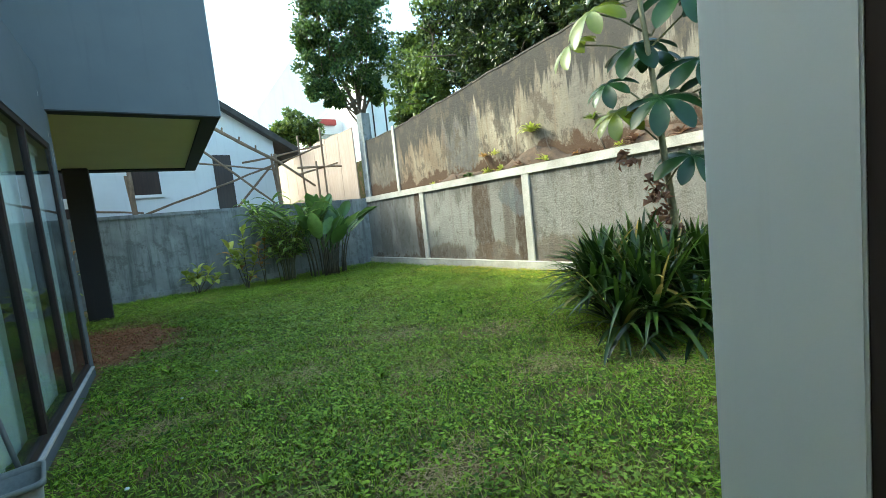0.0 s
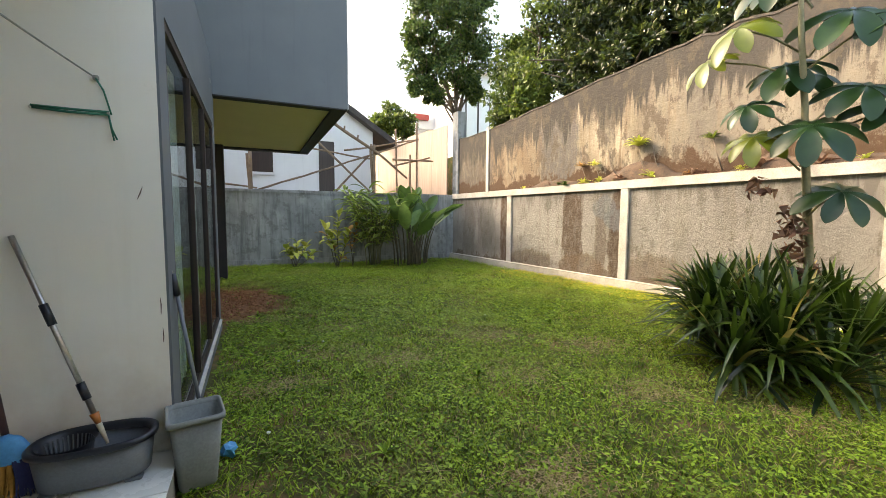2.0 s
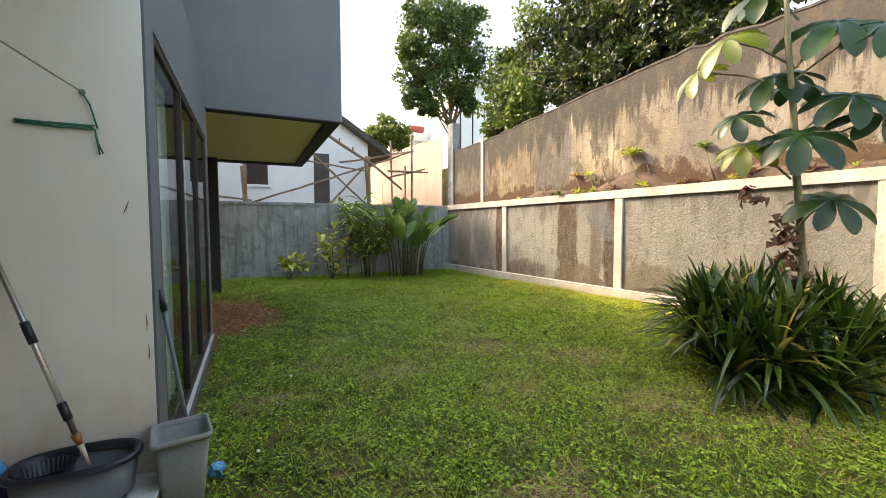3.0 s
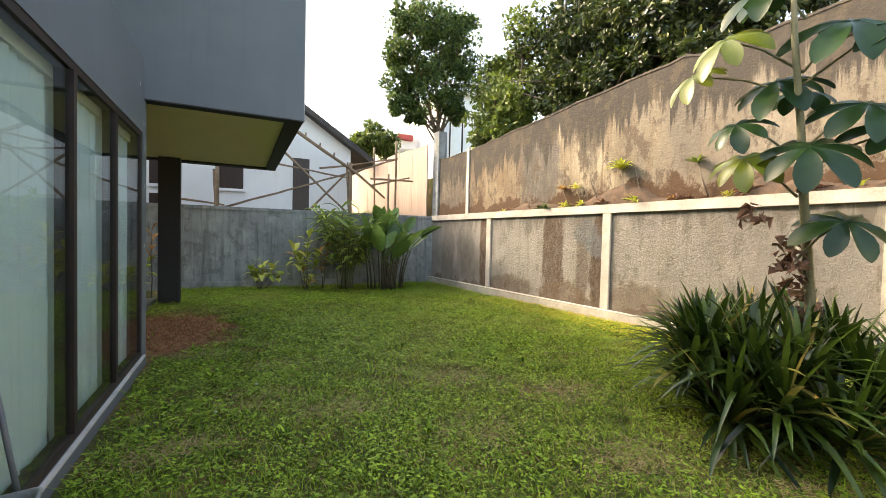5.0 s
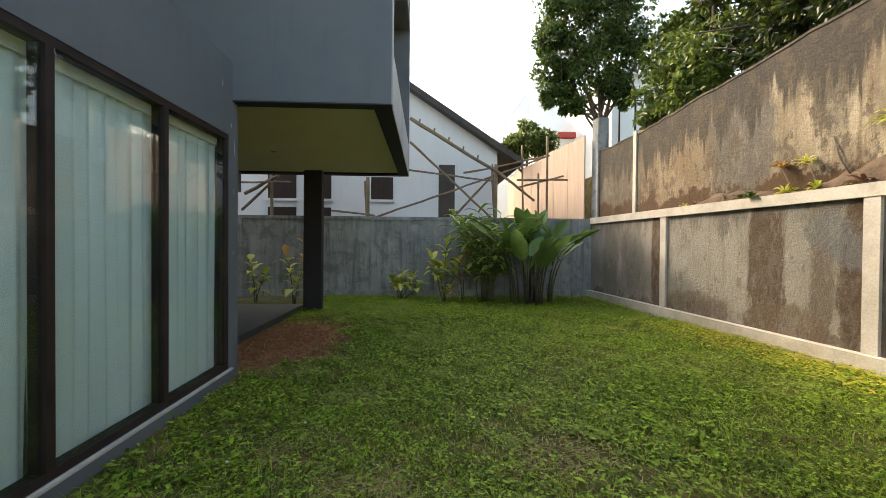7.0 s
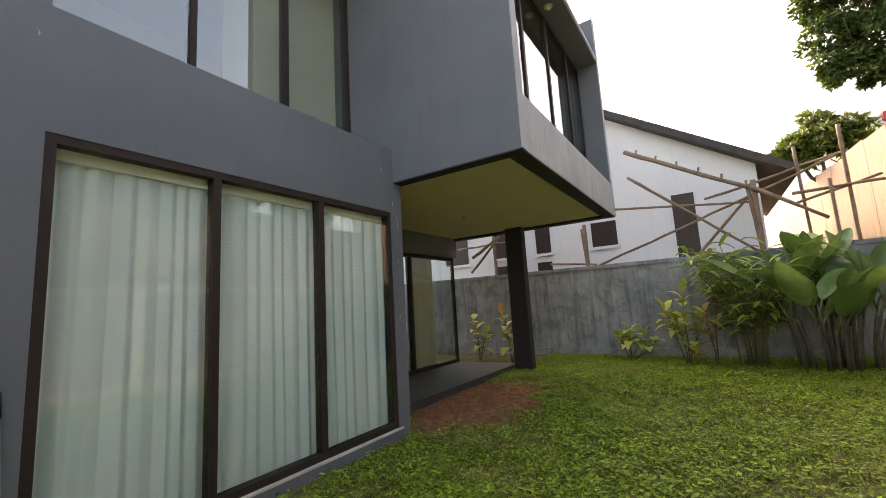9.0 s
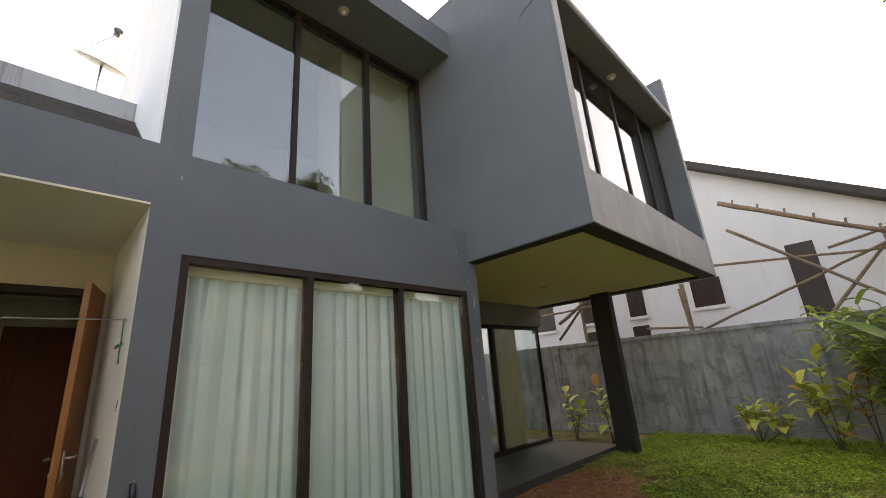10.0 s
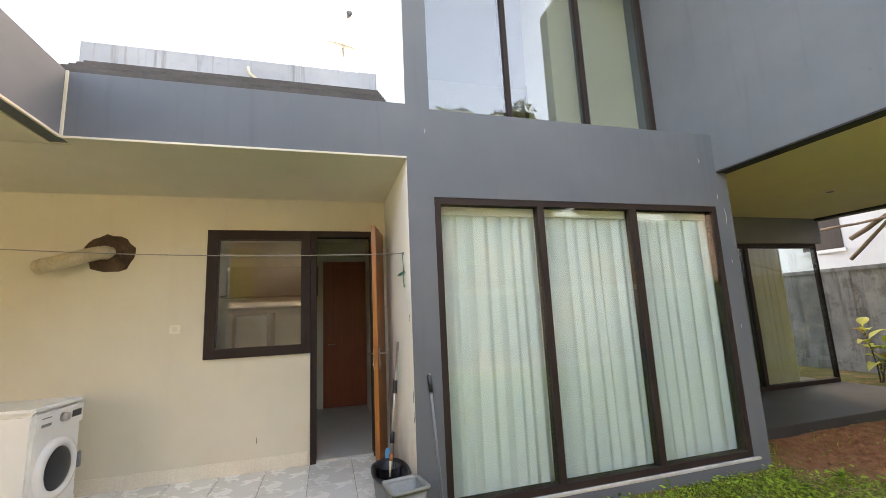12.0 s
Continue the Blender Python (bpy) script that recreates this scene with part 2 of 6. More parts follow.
def curtain_cloth():
    m = Mat("curtain_cloth", 0.9, 0.0, 0.1)
    m.colour(m.ramp(m.noise(2.0, 3.0, 0.5, (1, 1, 0.2)), rgb(0.70, 0.735, 0.71), rgb(0.78, 0.81, 0.785)))
    m.b.inputs["Subsurface Weight"].default_value = 0.0
    m.bump(m.noise(300.0, 2.0), 0.1, 0.002)
    return m.m


M_CURTAIN = curtain_cloth()
M_CURTAIN_DIM = plain("beige_curtain_cloth", (0.50, 0.45, 0.29), (0.60, 0.54, 0.38), 2.0, 0.9, 200.0, 0.1)


def leaf_mat(name, dark, light, rough=0.45, old=None, spec=0.5, dry=None, single=False):
    """Leaf colour that differs from leaf to leaf, with a paler side."""
    m = Mat(name, rough, 0.0, spec)
    r = m.t.nodes.new("ShaderNodeObjectInfo").outputs["Random"] if single else m.t.nodes.new("ShaderNodeNewGeometry").outputs["Random Per Island"]
    c = m.ramp(r, rgb(*dark), rgb(*light), 0.0, 0.9)
    if old:
        c = m.mix(m.mask(r, 0.93, 0.95), c, rgb(*old))
    c = m.mix(m.mask(m.noise(9.0, 3.0), 0.4, 0.7, 0.35), c, rgb(*[0.6 * v for v in dark]))
    if dry:
        c = m.mix(m.mask(m.noise(0.75, 5.0, 0.65), 0.50, 0.66, 0.55), c, rgb(*dry))
        c = m.mix(m.mask(m.noise(2.6, 5.0, 0.7, None, 6.0), 0.55, 0.68, 0.6), c, rgb(*[0.5 * v for v in dark]))
    m.colour(c)
    trans = m.t.nodes.new("ShaderNodeBsdfTranslucent")
    m.t.links.new(c, trans.inputs["Color"])
    ms = m.t.nodes.new("ShaderNodeMixShader")
    ms.inputs[0].default_value = 0.28
    m.t.links.new(m.b.outputs[0], ms.inputs[1])
    m.t.links.new(trans.outputs[0], ms.inputs[2])
    m.t.links.new(ms.outputs[0], m.t.nodes["Material Output"].inputs[0])
    return m.m


M_TREE_LEAF = leaf_mat("tree_leaf", (0.005, 0.014, 0.004), (0.062, 0.09, 0.018), 0.34, (0.16, 0.18, 0.04), 0.5)
M_TREE_LEAF1 = leaf_mat("tree_leaf_bright", (0.014, 0.042, 0.011), (0.13, 0.20, 0.042), 0.42, (0.20, 0.23, 0.05), 0.4)
M_TREE_LEAF2 = leaf_mat("tree_leaf_pale", (0.035, 0.07, 0.010), (0.20, 0.26, 0.04))
M_BUSH_LEAF = leaf_mat("strap_leaf", (0.006, 0.020, 0.004), (0.088, 0.15, 0.02), 0.32, (0.36, 0.27, 0.07), 0.45)
M_CANNA = leaf_mat("broad_leaf", (0.055, 0.12, 0.03), (0.19, 0.30, 0.08), 0.32, None, 0.5, None, True)
M_PALM_LEAF = leaf_mat("ginger_leaf", (0.12, 0.20, 0.033), (0.40, 0.50, 0.10), 0.5, None, 0.4, None, True)
M_SHOOT = leaf_mat("red_green_leaf", (0.25, 0.12, 0.02), (0.45, 0.22, 0.04), 0.5, None, 0.3, None, True)
M_CROTON = leaf_mat("yellow_green_leaf", (0.28, 0.36, 0.05), (0.60, 0.58, 0.12), 0.45, (0.4, 0.2, 0.05), 0.4, None, True)
M_CEC_DARK = leaf_mat("palmate_leaf", (0.008, 0.030, 0.009), (0.032, 0.074, 0.017), 0.3, None, 0.42)
M_CEC_LIGHT = leaf_mat("young_palmate_leaf", (0.085, 0.115, 0.008), (0.17, 0.20, 0.014), 0.35)
M_DEAD = leaf_mat("dead_leaf", (0.10, 0.045, 0.03), (0.20, 0.12, 0.08), 0.9)
M_GRASS = leaf_mat("grass_blade", (0.034, 0.088, 0.007), (0.46, 0.62, 0.062), 0.75, (0.54, 0.43, 0.19), 0.15, (0.38, 0.38, 0.10))
M_CLOVER = leaf_mat("ground_cover_leaf", (0.024, 0.072, 0.006), (0.40, 0.58, 0.06), 0.55, None, 0.2, (0.32, 0.37, 0.08))
M_STRAW = leaf_mat("dry_straw", (0.26, 0.17, 0.085), (0.60, 0.46, 0.25), 0.85, None, 0.15)
# Bright yellow holds the sunlight of the lawn strip beside the kerb.
M_SUN_STRIP = leaf_mat("sun_strip_leaf", (0.40, 0.36, 0.05), (0.66, 0.56, 0.10), 0.8, None, 0.12)
M_DARK_STEM = plain("dark_cane", (0.05, 0.045, 0.028), (0.12, 0.10, 0.06), 6.0, 0.7, 40.0, 0.3)
M_SKIRT = plain("cream_skirting_tile", (0.72, 0.67, 0.55), (0.77, 0.72, 0.60), 2.0, 0.35, 60.0, 0.03)
M_BARK = plain("bark", (0.08, 0.06, 0.045), (0.17, 0.13, 0.10), 6.0, 0.9, 40.0, 0.6, stretch=(1, 1, 0.2))
M_STEM = plain("green_stem", (0.10, 0.10, 0.05), (0.17, 0.15, 0.08), 6.0, 0.7, 40.0, 0.3)
M_BAMBOO = plain("bamboo", (0.15, 0.095, 0.06), (0.29, 0.20, 0.13), 3.0, 0.7, 40.0, 0.2)


def soil():
    m = Mat("lawn_soil", 0.95, 0.0, 0.2)
    g = m.ramp(m.noise(1.3, 6.0, 0.65), rgb(0.07, 0.085, 0.022), rgb(0.17, 0.145, 0.06), 0.35, 0.7)
    g = m.mix(m.mask(m.noise(3.5, 6.0, 0.7, None, 4.0), 0.52, 0.62, 0.8), g, rgb(0.27, 0.155, 0.085))
    x, y, _ = m.separate()
    dx, dy = m.math("DIVIDE", m.math("ADD", x, 1.0), 0.95), m.math("DIVIDE", m.math("SUBTRACT", y, 7.5), 1.5)
    rr = m.math("ADD", m.math("MULTIPLY", dx, dx), m.math("MULTIPLY", dy, dy))
    rr = m.math("ADD", rr, m.math("MULTIPLY", m.math("SUBTRACT", m.noise(3.0, 5.0), 0.5), 1.6))
    red = m.ramp(m.noise(9.0, 6.0), rgb(0.23, 0.098, 0.048), rgb(0.39, 0.18, 0.09))
    g = m.mix(m.mask(rr, 1.5, 0.5), g, red)
    m.colour(g)
    m.bump(m.noise(35.0, 8.0, 0.75), 0.9, 0.03)
    return m.m


M_SOIL = soil()
M_EARTH = plain("ledge_earth", (0.035, 0.022, 0.014), (0.11, 0.066, 0.04), 5.0, 0.95, 40.0, 0.9)


def tile_mat():
    m = Mat("glazed_floor_tile", 0.18, 0.0, 0.5)
    r = m.t.nodes.new("ShaderNodeObjectInfo").outputs["Random"]
    c = m.ramp(r, rgb(0.72, 0.72, 0.67), rgb(0.80, 0.80, 0.75), 0, 1)
    c = m.mix(m.mask(m.noise(3.0, 6.0, 0.7), 0.55, 0.75, 0.07), c, rgb(0.6, 0.57, 0.5))
    m.colour(c)
    m.roughness(m.n("ShaderNodeMapRange", Value=m.noise(5.0, 5.0), To_Min=0.12, To_Max=0.4).outputs["Result"])
    return m.m


M_TILE = tile_mat()
M_GROUT = plain("grout", (0.28, 0.27, 0.24), (0.36, 0.34, 0.30), 6.0, 0.9)


def wood(name, a, b, rough=0.4):
    m = Mat(name, rough)
    g = m.ramp(m.noise(3.0, 6.0, 0.6, (8, 8, 0.35)), rgb(*a), rgb(*b), 0.3, 0.7)
    m.colour(g)
    m.bump(m.noise(6.0, 5.0, 0.6, (20, 20, 0.6)), 0.12, 0.003)
    return m.m


M_DOOR = wood("teak_door", (0.29, 0.09, 0.018), (0.43, 0.155, 0.036), 0.35)
M_DOOR_IN = wood("red_brown_door", (0.26, 0.055, 0.016), (0.34, 0.085, 0.028), 0.4)
M_DARKWOOD = wood("dark_stained_wood", (0.022, 0.012, 0.010), (0.045, 0.025, 0.02), 0.45)
M_PLY = wood("raw_plywood", (0.29, 0.21, 0.175), (0.40, 0.31, 0.265), 0.85)
M_PLASTIC_G = plain("grey_plastic", (0.125, 0.14, 0.155), (0.155, 0.17, 0.185), 4.0, 0.38, 80.0, 0.03)
M_BIN = plain("olive_grey_plastic", (0.17, 0.185, 0.175), (0.215, 0.23, 0.215), 5.0, 0.5, 80.0, 0.04)
M_BLACK = plain("black_plastic", (0.012, 0.014, 0.02), (0.02, 0.022, 0.03), 5.0, 0.35, 80.0, 0.03)
M_STEEL = plain("brushed_steel", (0.45, 0.43, 0.41), (0.6, 0.58, 0.55), 8.0, 0.35, 120.0, 0.05, 0.9)
M_BLUE = plain("blue_plastic", (0.04, 0.25, 0.50), (0.07, 0.33, 0.60), 6.0, 0.5)
M_BRISTLE_B = plain("navy_bristle", (0.02, 0.025, 0.10), (0.03, 0.04, 0.15), 20.0, 0.8)
M_BRISTLE_O = plain("orange_bristle", (0.42, 0.20, 0.03), (0.5, 0.26, 0.05), 20.0, 0.8)
M_ROD = plain("brown_rod", (0.07, 0.035, 0.03), (0.10, 0.05, 0.04), 6.0, 0.5)
M_GREENROPE = plain("green_cord", (0.01, 0.13, 0.08), (0.02, 0.20, 0.13), 10.0, 0.6)
M_ROPE = plain("grey_line", (0.20, 0.21, 0.19), (0.3, 0.3, 0.27), 10.0, 0.7)
M_ENAMEL = plain("white_enamel", (0.74, 0.75, 0.74), (0.80, 0.81, 0.80), 3.0, 0.25, 900.0, 0.0)
M_DUCT = plain("corrugated_duct", (0.52, 0.45, 0.31), (0.66, 0.58, 0.42), 10.0, 0.5, 60.0, 0.1)
M_RED = plain("red_tile", (0.30, 0.04, 0.04), (0.4, 0.07, 0.06), 4.0, 0.7)
M_ROOF = plain("dark_roof", (0.045, 0.04, 0.038), (0.08, 0.07, 0.065), 3.0, 0.85, 30.0, 0.5)
M_KFLOOR = plain("pale_kitchen_tile", (0.52, 0.52, 0.49), (0.6, 0.6, 0.56), 2.0, 0.35, 50.0, 0.05)
# Dark cement, lowered further in colour to carry the shade under the box.
M_PORCH = plain("polished_cement_shaded", (0.034, 0.035, 0.035), (0.06, 0.058, 0.056), 2.0, 0.45, 50.0, 0.1)
M_INSIDE = plain("interior_paint", (0.76, 0.72, 0.62), (0.82, 0.78, 0.68), 2.0, 0.9)
# Shaded copy of the interior paint: the rooms' dimness is put into the colour.
M_INSIDE_SHADE = plain("interior_shade_in_colour", (0.20, 0.18, 0.15), (0.25, 0.23, 0.19), 2.0, 0.9)


# ---- building blocks ----
def bm_box(bm, x0, x1, y0, y1, z0, z1, bevel=0.0):
    made = bmesh.ops.create_cube(bm, size=1.0, matrix=Matrix.Translation(((x0 + x1) / 2, (y0 + y1) / 2, (z0 + z1) / 2)) @ Matrix.Diagonal((abs(x1 - x0), abs(y1 - y0), abs(z1 - z0), 1)))
    if bevel:
        edges = {e for v in made["verts"] for e in v.link_edges}
        bmesh.ops.bevel(bm, geom=list(edges), offset=bevel, segments=2, affect="EDGES")
    return bm


def boxes(*rows, bevel=0.0):
    bm = bmesh.new()
    for r in rows:
        bm_box(bm, *r, bevel=bevel)
    return bm


def tube(bm, points, radii, sides=8, cap=True):
    """A tapered tube along a line of points."""
    pts = [Vector(p) for p in points]
    if not hasattr(radii, "__len__"):
        radii = [radii] * len(pts)
    rings = []
    for i, (p, r) in enumerate(zip(pts, radii)):
        way = (pts[min(i + 1, len(pts) - 1)] - pts[max(i - 1, 0)]).normalized()
        side = way.cross(Vector((0.31, 0.95, 0.08))).normalized()
        up = side.cross(way)
        rings.append([bm.verts.new(p + r * (math.cos(a) * side + math.sin(a) * up)) for a in [k * math.tau / sides for k in range(sides)]])
    for a, b in zip(rings, rings[1:]):
        for k in range(sides):
            bm.faces.new((a[k], a[(k + 1) % sides], b[(k + 1) % sides], b[k]))
    if cap:
        bm.faces.new(rings[0][::-1])
        bm.faces.new(rings[-1])
    return bm


def mesh_of(name, bm, material, smooth=False):
    bmesh.ops.recalc_face_normals(bm, faces=bm.faces[:])
    me = bpy.data.meshes.new(name)
    bm.to_mesh(me)
    bm.free()
    me.materials.append(material)
    if smooth:
        me.shade_smooth()
    return me


def part(name, bm, material, parent=None, label="", smooth=False):
    ob = new(name, mesh_of(name, bm, material, smooth))
    ob.parent = parent
    return tagged(ob, label)


def thing(name, label, category, at=(0, 0, 0), group=""):
    ob = new(name)
    ob.location = at
    ob.empty_display_size = 0.1
    return tagged(ob, label, category, group)


def setting(name, bm, material, label, category, parent=None, smooth=False):
    ob = part(name, bm, material, parent, "", smooth)
    return tagged(ob, label, category, "", "structure")


def from_arrays(name, verts, faces, material, smooth=False):
    me = bpy.data.meshes.new(name)
    me.from_pydata(verts if isinstance(verts, list) else verts.tolist(), [], faces if isinstance(faces, list) else faces.tolist())
    me.materials.append(material)
    if smooth:
        me.shade_smooth()
    return me


# ---- large structure: ground ----
def hump(x, y):
    return 0.035 * noise.noise((x * 0.7, y * 0.7, 3.1)) + 0.015 * noise.noise((x * 2.5, y * 2.5, 8.0))


def build_ground():
    def axis(lo, hi, step):
        inner = [lo + step * k for k in range(int((hi - lo) / step) + 1)]
        out = [0.5, 1.5, 4, 12, 40, 120, 400]
        return [lo - d for d in reversed(out)] + inner + [inner[-1] + d for d in out]
    xs, ys = axis(-3.0, 7.0, 0.16), axis(-3.0, 13.2, 0.16)
    verts, faces = [], []
    for y in ys:
        for x in xs:
            inside = -3.0 <= x <= 7.0 and -3.0 <= y <= 13.2
            verts.append((x, y, hump(x, y) - 0.02 if inside else -0.03))
    w = len(xs)
    for j in range(len(ys) - 1):
        for i in range(w - 1):
            faces.append((j * w + i, j * w + i + 1, (j + 1) * w + i + 1, (j + 1) * w + i))
    ob = new("ground", from_arrays("ground", verts, faces, M_SOIL, True))
    return tagged(ob, "garden soil with a bare patch of red earth", "ground", "", "structure")


build_ground()

# ---- large structure: house ----
FX = -1.0  # plane of the garden front
# lower front: frame of wall round the wide window, and the floor band above it
setting("wall_pier_west", boxes((FX - 0.22, FX, 2.48, 2.70, -0.1, 3.30)), M_GREY, "dark grey painted pier beside the terrace", "wall")
setting("wall_pier_east", boxes((FX - 0.22, FX, 5.70, 5.90, -0.1, 2.52), (FX - 0.22, FX, 5.77, 5.90, 2.52, 2.9)), M_GREY, "dark grey painted pier beside the porch", "wall")
setting("wall_floor_band", boxes((FX - 0.22, FX, 2.70, 5.77, 2.52, 3.30)), M_GREY, "dark grey painted band between the storeys", "wall")
setting("wall_under_window", boxes((FX - 0.20, FX, 2.70, 5.70, -0.1, 0.10)), M_GREY, "grey painted upstand below the wide window", "wall")
# upper front: left pier, fascia over the recess, parapet
setting("wall_upper_front", boxes((FX - 0.68, FX, 2.48, 2.69, 3.30, 6.48), (FX - 0.9, FX, 2.69, 5.77, 6.06, 6.48)), M_GREY, "dark grey upper front with a deep window recess", "wall")
setting("floor_upper_recess", boxes((FX - 0.9, FX - 0.005, 2.69, 5.77, 3.20, 3.295)), M_GREY, "grey sill of the upper window recess", "window sill")
setting("wall_upper_end", boxes((-6.0, FX - 0.002, 2.462, 2.48, 3.30, 6.476), (-6.0, FX - 0.68, 2.48, 2.69, 3.2, 6.48)), M_WHITE, "white painted end wall of the upper floor", "wall")
setting("roof_upper", boxes((-6.0, FX - 0.9, 2.69, 5.77, 6.3, 6.44), (-6.0, 0.2, 5.9, 10.3, 6.3, 6.42)), M_ROOF, "flat dark roof slab", "roof")
setting("wall_upper_back", boxes((-6.2, -6.0, 2.48, 10.4, 0.0, 6.44)), M_WHITE, "plain back wall of the house", "wall")
setting("floor_upper", boxes((-6.0, FX - 0.9, 2.69, 5.77, 3.0, 3.2), (-6.0, -3.2, 5.77, 10.3, 2.95, 3.15)), M_INSIDE_SHADE, "upper floor slab", "floor")
# room behind the lower window
setting("wall_room_side", boxes((-6.0, FX - 0.22, 2.50, 2.62, 0.0, 3.0), (-6.0, FX - 0.22, 5.77, 5.90, 0.0, 3.0)), M_INSIDE, "plain inner walls of the garden room", "wall")
setting("floor_room", boxes((-6.0, FX - 0.2, 2.62, 5.77, 0.0, 0.09)), M_TILE, "tiled floor of the garden room", "floor")
setting("wall_room_back", boxes((-4.6, -4.5, 2.62, 5.77, 0.09, 3.0)), M_INSIDE, "inner back wall of the garden room", "wall")

# terrace: white side wall, kitchen wall, ceiling, fascia beams
setting("wall_terrace_side", boxes((-2.9, FX - 0.012, 2.478, 2.497, 0.02, 2.9)), M_WHITE_WALL, "off-white side wall of the terrace, stained at its foot", "wall")
KX, TZ = -2.365, 0.15  # kitchen wall, terrace floor level
setting("wall_kitchen", boxes((KX - 0.15, KX, -3.2, 0.69, 0.0, 2.86), (KX - 0.15, KX, 0.69, 1.673, 0.0, 1.224), (KX - 0.15, KX, 0.69, 2.478, 2.503, 2.86), (KX - 0.15, KX, 2.36, 2.478, 0.0, 2.503)),
        M_CREAM, "cream painted kitchen wall", "wall")
setting("ceiling_terrace", boxes((KX, FX - 0.12, -3.2, 2.478, 2.845, 2.93), (FX - 0.12, 1.0, -3.2, 0.0, 2.85, 2.93)), M_CREAM, "cream terrace ceiling with a dropped edge", "ceiling")
setting("beam_terrace", boxes((FX - 0.12, FX, 0.12, 2.48, 2.86, 3.33), (FX - 0.12, 1.0, 0.0, 0.12, 2.86, 3.33)), M_GREY, "grey fascia beam round the terrace roof", "beam")
setting("trim_fascia_edge", boxes((FX - 0.13, FX + 0.006, 0.126, 2.478, 2.845, 2.860), (FX + 0.006, 1.0, 0.11, 0.126, 2.845, 2.860), (FX + 0.001, FX + 0.016, 0.121, 0.135, 2.86, 3.33)), M_CREAM, "cream drip edge under the fascia", "trim")
setting("roof_terrace", boxes((-6.0, FX - 0.12, -3.2, 2.46, 2.95, 3.05), (FX - 0.12, 1.0, -3.2, 0.0, 2.95, 3.05)), M_ROOF, "flat terrace roof", "roof")
setting("wall_terrace_back", boxes((-6.2, 6.9, -3.4, -3.2, 0, 3.0)), M_WHITE_WALL, "plain wall closing the covered yard", "wall")
setting("pillar_terrace", boxes((0.756, 0.976, -0.022, 0.214, 0.0, 2.845), bevel=0.005), M_WHITE, "white painted pillar with a small crack", "pillar")
setting("door_frame_yard", boxes((0.766, 0.836, -0.07, -0.0225, 0.0, 2.845), (0.776, 0.821, -0.95, -0.0705, 0.0, 2.845)), M_DARKWOOD, "dark stained wooden door frame and leaf", "door")

# kitchen interior seen through the door
setting("wall_kitchen_inner", boxes((-5.2, -5.05, -1.5, 1.72, 0, 2.9), (-5.2, -5.05, 2.58, 2.62, 0, 2.9), (-5.2, -5.05, 1.72, 2.58, 2.55, 2.9), (-5.05, KX - 0.15, -1.6, -1.5, 0, 2.9), (-5.05, KX - 0.15, 2.478, 2.498, 0, 2.9)), M_INSIDE, "inner kitchen walls", "wall")
setting("ceiling_kitchen", boxes((-5.05, KX - 0.15, -1.5, 2.478, 2.86, 2.89)), M_INSIDE, "kitchen ceiling", "ceiling")
setting("floor_kitchen", boxes((-5.05, KX - 0.15, -1.5, 2.478, 0.0, 0.14), (KX - 0.15, KX, 1.673, 2.36, 0.0, 0.175)), M_KFLOOR, "grey kitchen floor", "floor")

# the projecting box of the upper floor
BX, BY0, BY1 = 0.655, 5.77, 10.42
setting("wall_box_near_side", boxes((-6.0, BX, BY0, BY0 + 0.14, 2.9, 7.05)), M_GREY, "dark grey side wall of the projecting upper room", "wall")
setting("wall_box_far_side", boxes((-6.0, BX, BY1 - 0.14, BY1, 2.9, 7.0)), M_GREY, "dark grey far side wall of the projecting upper room", "wall")
# Front, end faces and canopy edge take the paler grey as painted sunlight.
setting("wall_box_front", boxes((BX - 0.16, BX + 0.004, BY0 + 0.14, BY1 - 0.14, 2.9, 3.53), (BX - 0.16, BX + 0.004, BY0 + 0.0, BY0 + 0.14, 2.9, 2.9001)), M_GREY_SUNLIT, "weathered grey spandrel below the upper window, coloured paler for grazing sun", "wall")
setting("trim_box_front_edge", boxes((BX, BX + 0.012, BY0 + 0.002, BY0 + 0.138, 2.9, 7.04), (BX + 0.0, BX + 0.01, BY1 - 0.138, BY1 - 0.002, 2.9, 6.99)), M_GREY_SUNLIT, "weathered end faces of the side walls, coloured pale for grazing sun", "trim")
setting("roof_box", boxes((0.0, BX, BY0 + 0.14, BY1 - 0.14, 6.02, 6.14), (0.0, 0.12, BY0 + 0.14, BY1 - 0.14, 6.14, 6.5)), M_GREY, "grey canopy slab over the recessed window", "roof")
setting("trim_canopy_edge", boxes((BX, BX + 0.012, BY0 + 0.14, BY1 - 0.14, 6.06, 6.145)), M_GREY_SUNLIT, "weathered canopy edge, coloured pale for grazing sun", "trim")
setting("floor_box", boxes((-3.2, BX - 0.002, BY0 + 0.14, BY1 - 0.14, 2.99, 3.15)), M_INSIDE_SHADE, "floor of the projecting room", "floor")
setting("wall_box_room_back", boxes((-3.3, -3.2, BY0 + 0.14, BY1 - 0.14, 3.15, 6.3)), M_INSIDE, "inner wall of the projecting room", "wall")
setting("ceiling_box_soffit", boxes((-3.0, BX - 0.20, BY0 + 0.16, BY1 - 0.2, 2.925, 2.955)), M_SOFFIT, "yellowish cream soffit under the projecting room", "ceiling")
